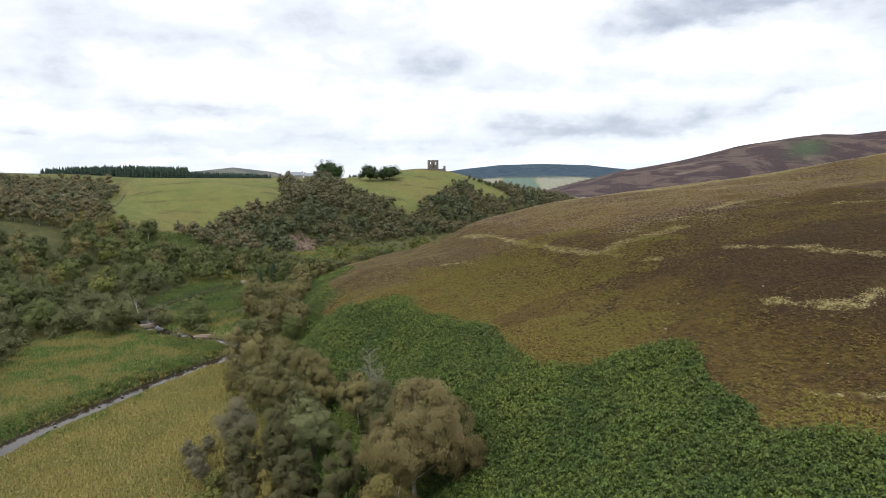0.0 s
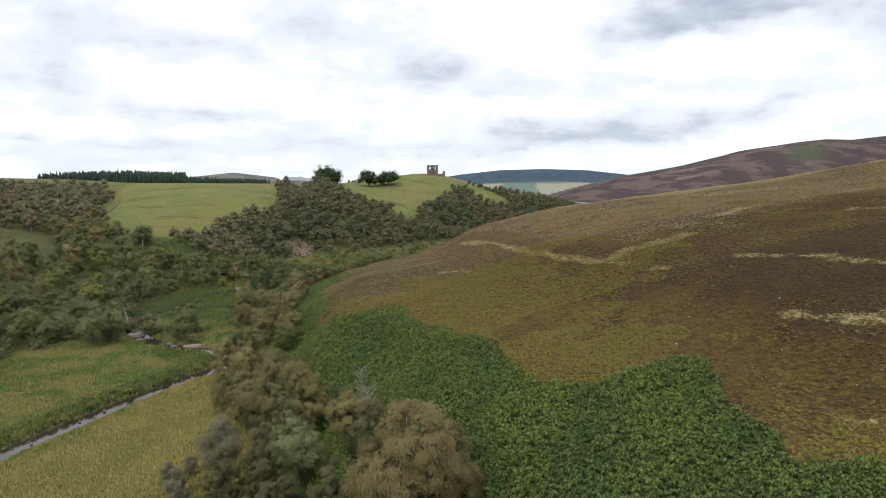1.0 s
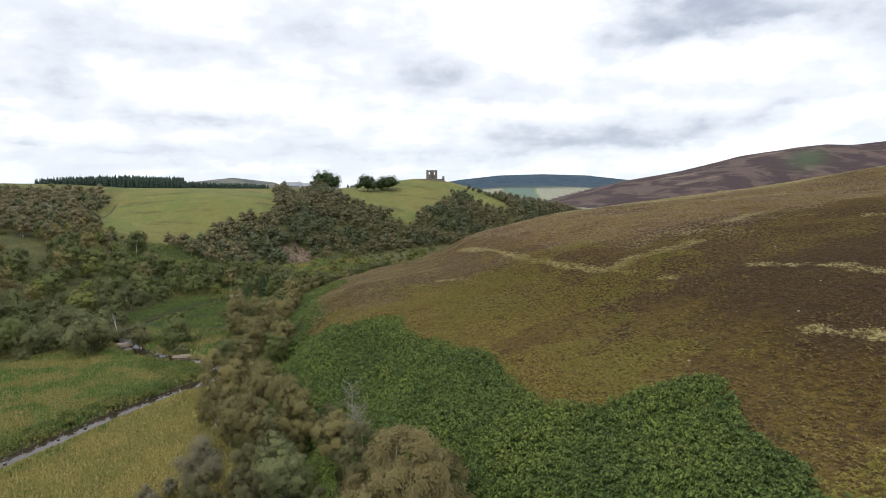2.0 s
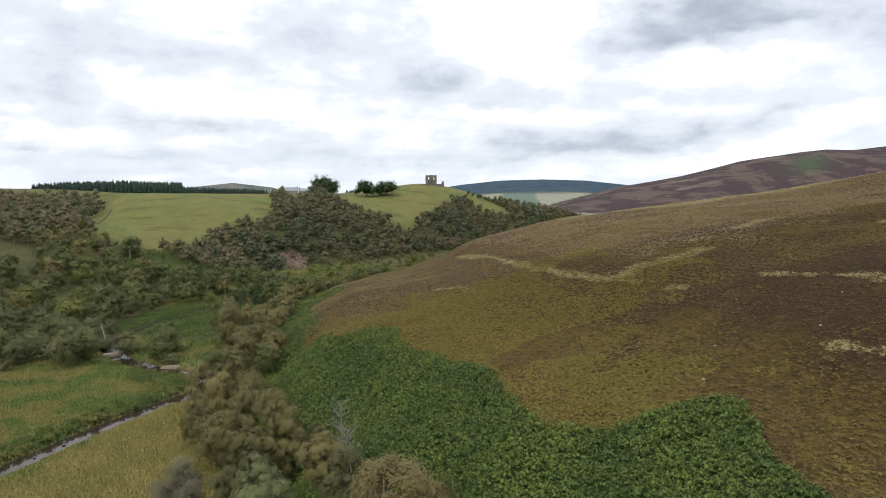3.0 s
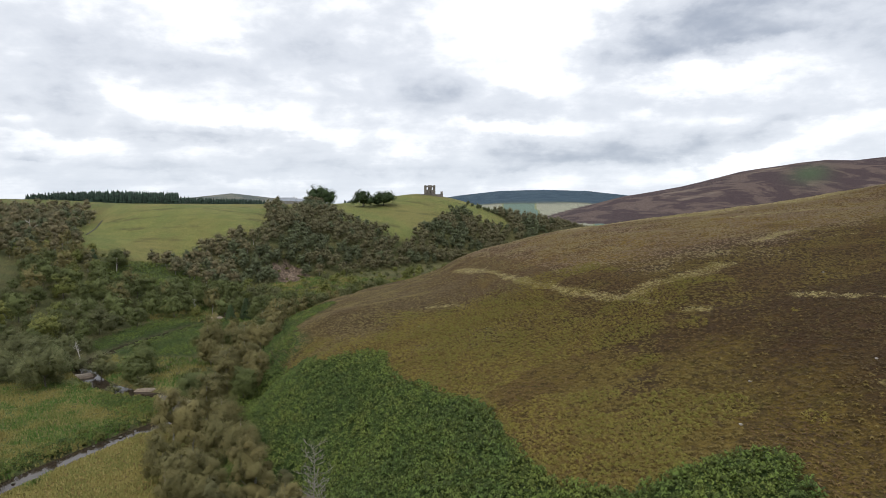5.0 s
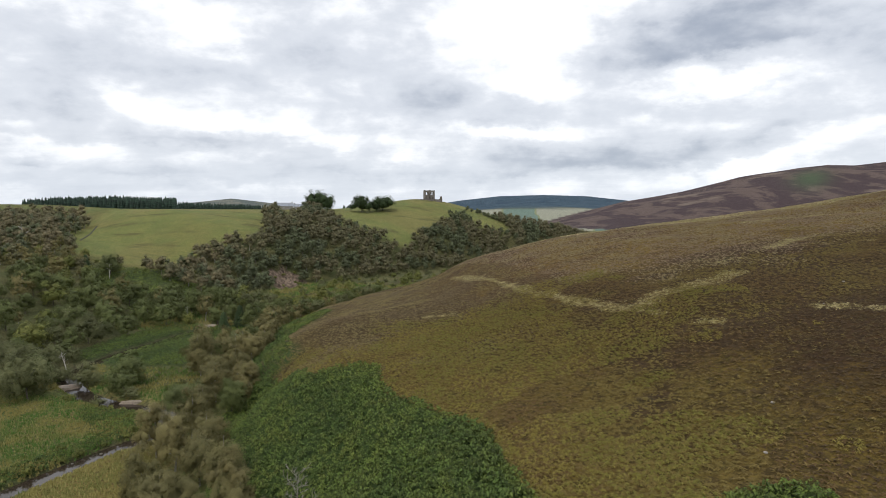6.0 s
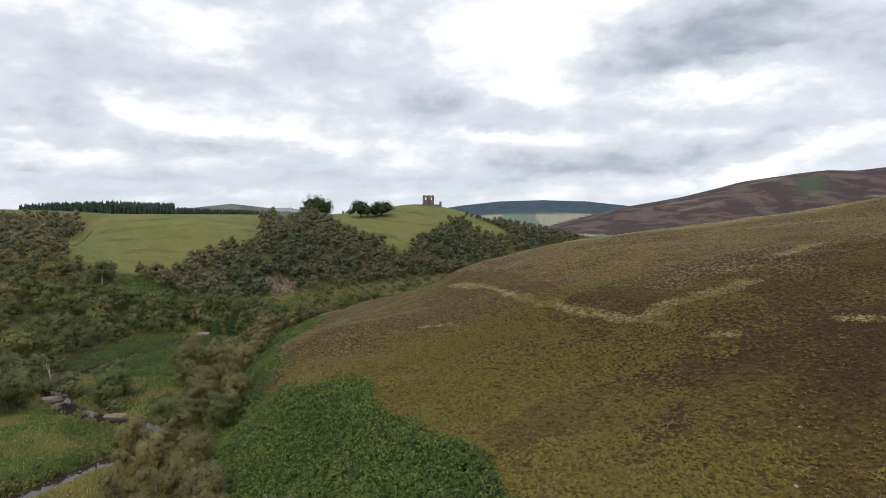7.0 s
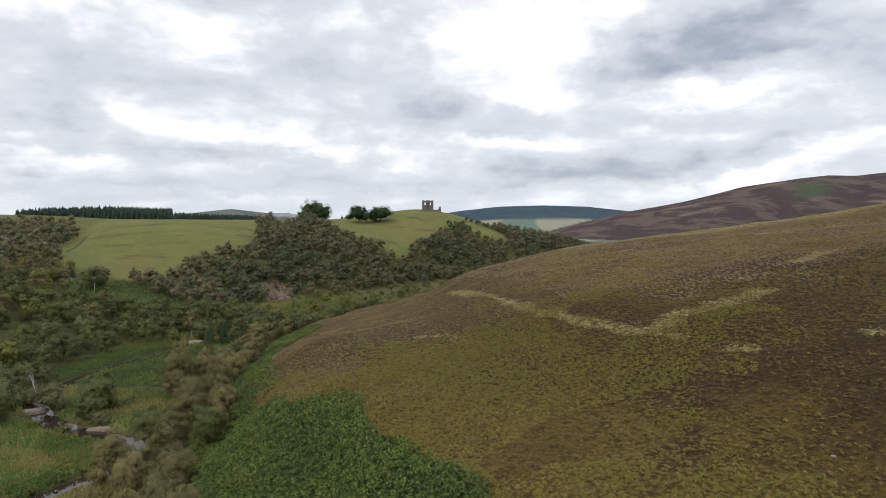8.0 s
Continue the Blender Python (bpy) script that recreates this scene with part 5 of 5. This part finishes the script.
heath = [fountain(r, 8, 0.36, 0.20, 0.13) for _ in range(8)]
bents = [fountain(r, 9, 0.40, 0.26, 0.09) for _ in range(8)]
rush = [tuft_form(r, 5, 0.22, 0.5, 4) for _ in range(6)]


def on_moor(x, y):
    return in_view(x, y) & (foot_distance(MOOR_FOOT, x, y, 1) > 6) & ~inside(BRACKEN, x, y)


def seam(x, y):
    """The wavering line where the lower moor's growth gives way to that of the brow."""
    return 160 + 34 * vnoise(x, y, 18, 61) + 22 * vnoise(x, y, 6, 62) + 14 * (lattice(np.floor(x * 7), np.floor(y * 7), 6) - 0.5)


def dark_side(x, y):
    return (x + 30 * vnoise(x, y, 26, 51) + 14 * vnoise(x, y, 6, 52) + 40 * (lattice(np.floor(x * 9), np.floor(y * 9), 5) - 0.5) > 44) & (y < 122)


spread("heather", 43, sow(43, (-40, 110), (44, 195), 4.2, lambda x, y: on_moor(x, y) & (y < seam(x, y)) & ~dark_side(x, y)), heath, HEATHER, "brown and olive heather hummocks", "heather", 0.6, 1.5)
spread("heather", 49, sow(49, (10, 125), (44, 125), 6.5, lambda x, y: on_moor(x, y) & dark_side(x, y)), heath, DARK_HEATHER, "dark brown heather hummocks on the upper slope", "heather", 0.4, 1.15)
spread("moor_grass", 47, sow(47, (-40, 90), (44, 205), 6.0, lambda x, y: on_moor(x, y) & (y < seam(x, y) + 14) & (vnoise(x, y, 19, 21) + vnoise(x, y, 6, 22) * 0.7 - 0.014 * (x - 26) - 0.03 * np.maximum(x - 42, 0) > -0.06)), bents, GRASSES, "golden olive moor grass among the heather", "grass", 0.6, 1.3)
spread("heather", 44, sow(44, (-60, 160), (130, 262), 2.2, lambda x, y: on_moor(x, y) & (y > seam(x, y)) & (foot_distance(MOOR_FOOT, x, y, 1) + 12 * vnoise(x, y, 14, 57) > 58)), heath, UPPER_HEATHER, "brown heather on the upper moor", "heather", 0.8, 1.5)
spread("heather", 54, sow(54, (-60, 80), (130, 340), 2.2, lambda x, y: on_moor(x, y) & (y > seam(x, y)) & (foot_distance(MOOR_FOOT, x, y, 1) + 12 * vnoise(x, y, 14, 57) < 58)), heath, BROW_HEATHER, "dull purple-brown heather on the moor's brow", "heather", 0.8, 1.5)
spread("bleached_grass", 45, sow(45, (-20, 125), (55, 218), 5.0, lambda x, y: on_moor(x, y) & (path_mask(x, y) > 0.04) & (0.85 * path_mask(x, y) + 1.2 * vnoise(x, y, 1.6, 31) + 1.0 * vnoise(x, y, 5, 32) > 0.55)), bents, BENT, "pale bleached grass along old moor tracks", "grass", 0.4, 0.9)
spread("bleached_grass", 55, sow(55, (30, 190), (215, 285), 1.1, lambda x, y: on_moor(x, y) & (path_mask(x, y) + 0.8 * vnoise(x, y, 12, 31) + 0.6 * vnoise(x, y, 4, 33) > 0.62)), bents, BENT, "pale bleached grass along the moor's crest", "grass", 0.9, 1.6)
spread("meadow_rushes", 46, sow(46, (-90, -24), (60, 162), 4.5, lambda x, y: inside(RUSHY, x, y) & (line_distance(STREAM, x, y).min(0) > 2.9)), rush, RUSHES, "golden rushes and seeding grass on the meadow", "grass", 0.7, 1.3)
spread("meadow_grass", 48, sow(48, (-130, -62), (90, 200), 3.0, lambda x, y: inside(MEADOW, x, y) & (line_distance(STREAM, x, y).min(0) > 2.9)), rush, MEADOW_GRASS, "rough green and straw-coloured meadow grass", "grass", 0.6, 1.5)
FLOOR = [(-112, 200), (-116, 232), (-104, 226), (-80, 224), (-62, 216), (-58, 186), (-72, 192), (-90, 200)]
spread("meadow_grass", 51, sow(51, (-118, -56), (184, 234), 2.0, lambda x, y: inside(FLOOR, x, y) & (line_distance(STREAM, x, y).min(0) > 2.9)), rush, MEADOW_GRASS, "rough grass in clearings beside the stream", "grass", 0.8, 1.7)
spread("meadow_grass", 52, sow(52, (-140, -20), (286, 450), 0.8, lambda x, y: (foot_distance(LEFT_FOOT, x, y, -1) < 2) & (foot_distance(MOOR_FOOT, x, y, 1) < 2) & (line_distance(STREAM, x, y).min(0) > 3.2)), rush, MEADOW_GRASS, "rough grass along the upper stream", "grass", 1.2, 2.4)


def bank_shrubs():
    """Green growth along the stream's edges."""
    r2 = random.Random(9)
    P = STREAM[2:13]
    for (ax, ay), (bx, by) in zip(P, P[1:]):
        long = math.hypot(bx - ax, by - ay)
        for k in range(int(long / 2.4)):
            u = r2.random()
            nx, ny = -(by - ay) / long, (bx - ax) / long
            off = r2.choice([3.4, 3.8, 4.4, 6.0, 8.0])
            plant("shrub", ax + (bx - ax) * u + nx * off, ay + (by - ay) * u + ny * off, r2.uniform(0.3, 0.62), label="low green growth on the stream bank")


bank_shrubs()


def stones():
    """Pale boulders lying on the moor and in the stream."""
    r2 = random.Random(4)
    spots = [(12, 148), (19, 150), (10, 143), (40, 100), (35, 92), (52, 96), (47, 71), (58, 120), (33, 66), (-2, 160), (60, 104), (66, 128), (-76, 137), (-81, 120), (-71, 154), (-78, 131), (-68, 159)]
    for x, y in spots:
        bm = bmesh.new()
        bmesh.ops.create_icosphere(bm, subdivisions=2, radius=0.5)
        for v in bm.verts:
            v.co *= 1 + 0.3 * noise.noise(v.co * 2.2 + Vector((x, y, 0)))
            v.co.z *= 0.62
        me = bpy.data.meshes.new("boulder")
        bm.to_mesh(me)
        bm.free()
        me.materials.append(WET_ROCK if x < -60 else ROCK)
        ob = new("boulder", me)
        s = r2.uniform(0.25, 0.5)
        wet = x < -60
        ob.matrix_basis = pose(x, y, (-0.85 if wet else ground_z(x, y) + 0.1 * s), 0, 0, r2.uniform(0, 360)) @ Matrix.Scale(s * (1.5 if wet else 1), 4)
        tagged(ob, "grey boulder standing in the stream" if wet else "small pale boulder on the moor", "boulder", "boulders")


stones()


def dry_wall(points, tall, label):
    """A tumbled dry-stone wall that follows the ground."""
    r2 = random.Random(8)
    bm = bmesh.new()
    rows = []
    for (ax, ay), (bx, by) in zip(points, points[1:]):
        long = math.hypot(bx - ax, by - ay)
        nx, ny = -(by - ay) / long * 0.3, (bx - ax) / long * 0.3
        steps = int(long / 1.5)
        for k in range(steps):
            x, y = ax + (bx - ax) * k / steps, ay + (by - ay) * k / steps
            z, h = ground_z(x, y), tall * r2.uniform(0.7, 1.15)
            rows.append([bm.verts.new(p) for p in ((x - 1.5 * nx, y - 1.5 * ny, z - 0.3), (x - nx, y - ny, z + h), (x + nx, y + ny, z + h), (x + 1.5 * nx, y + 1.5 * ny, z - 0.3))])
    for a, b in zip(rows, rows[1:]):
        for k in range(3):
            bm.faces.new((a[k], a[k + 1], b[k + 1], b[k]))
    bm.faces.new(rows[0][::-1])
    bm.faces.new(rows[-1])
    me = bpy.data.meshes.new("stone_wall")
    bm.to_mesh(me)
    bm.free()
    me.materials.append(DARK_STONE)
    return tagged(new("stone_wall", me), label, "wall")


dry_wall([(-246, 448), (-252, 465), (-266, 504)], 0.4, "grey dry-stone wall between birch wood and pasture")
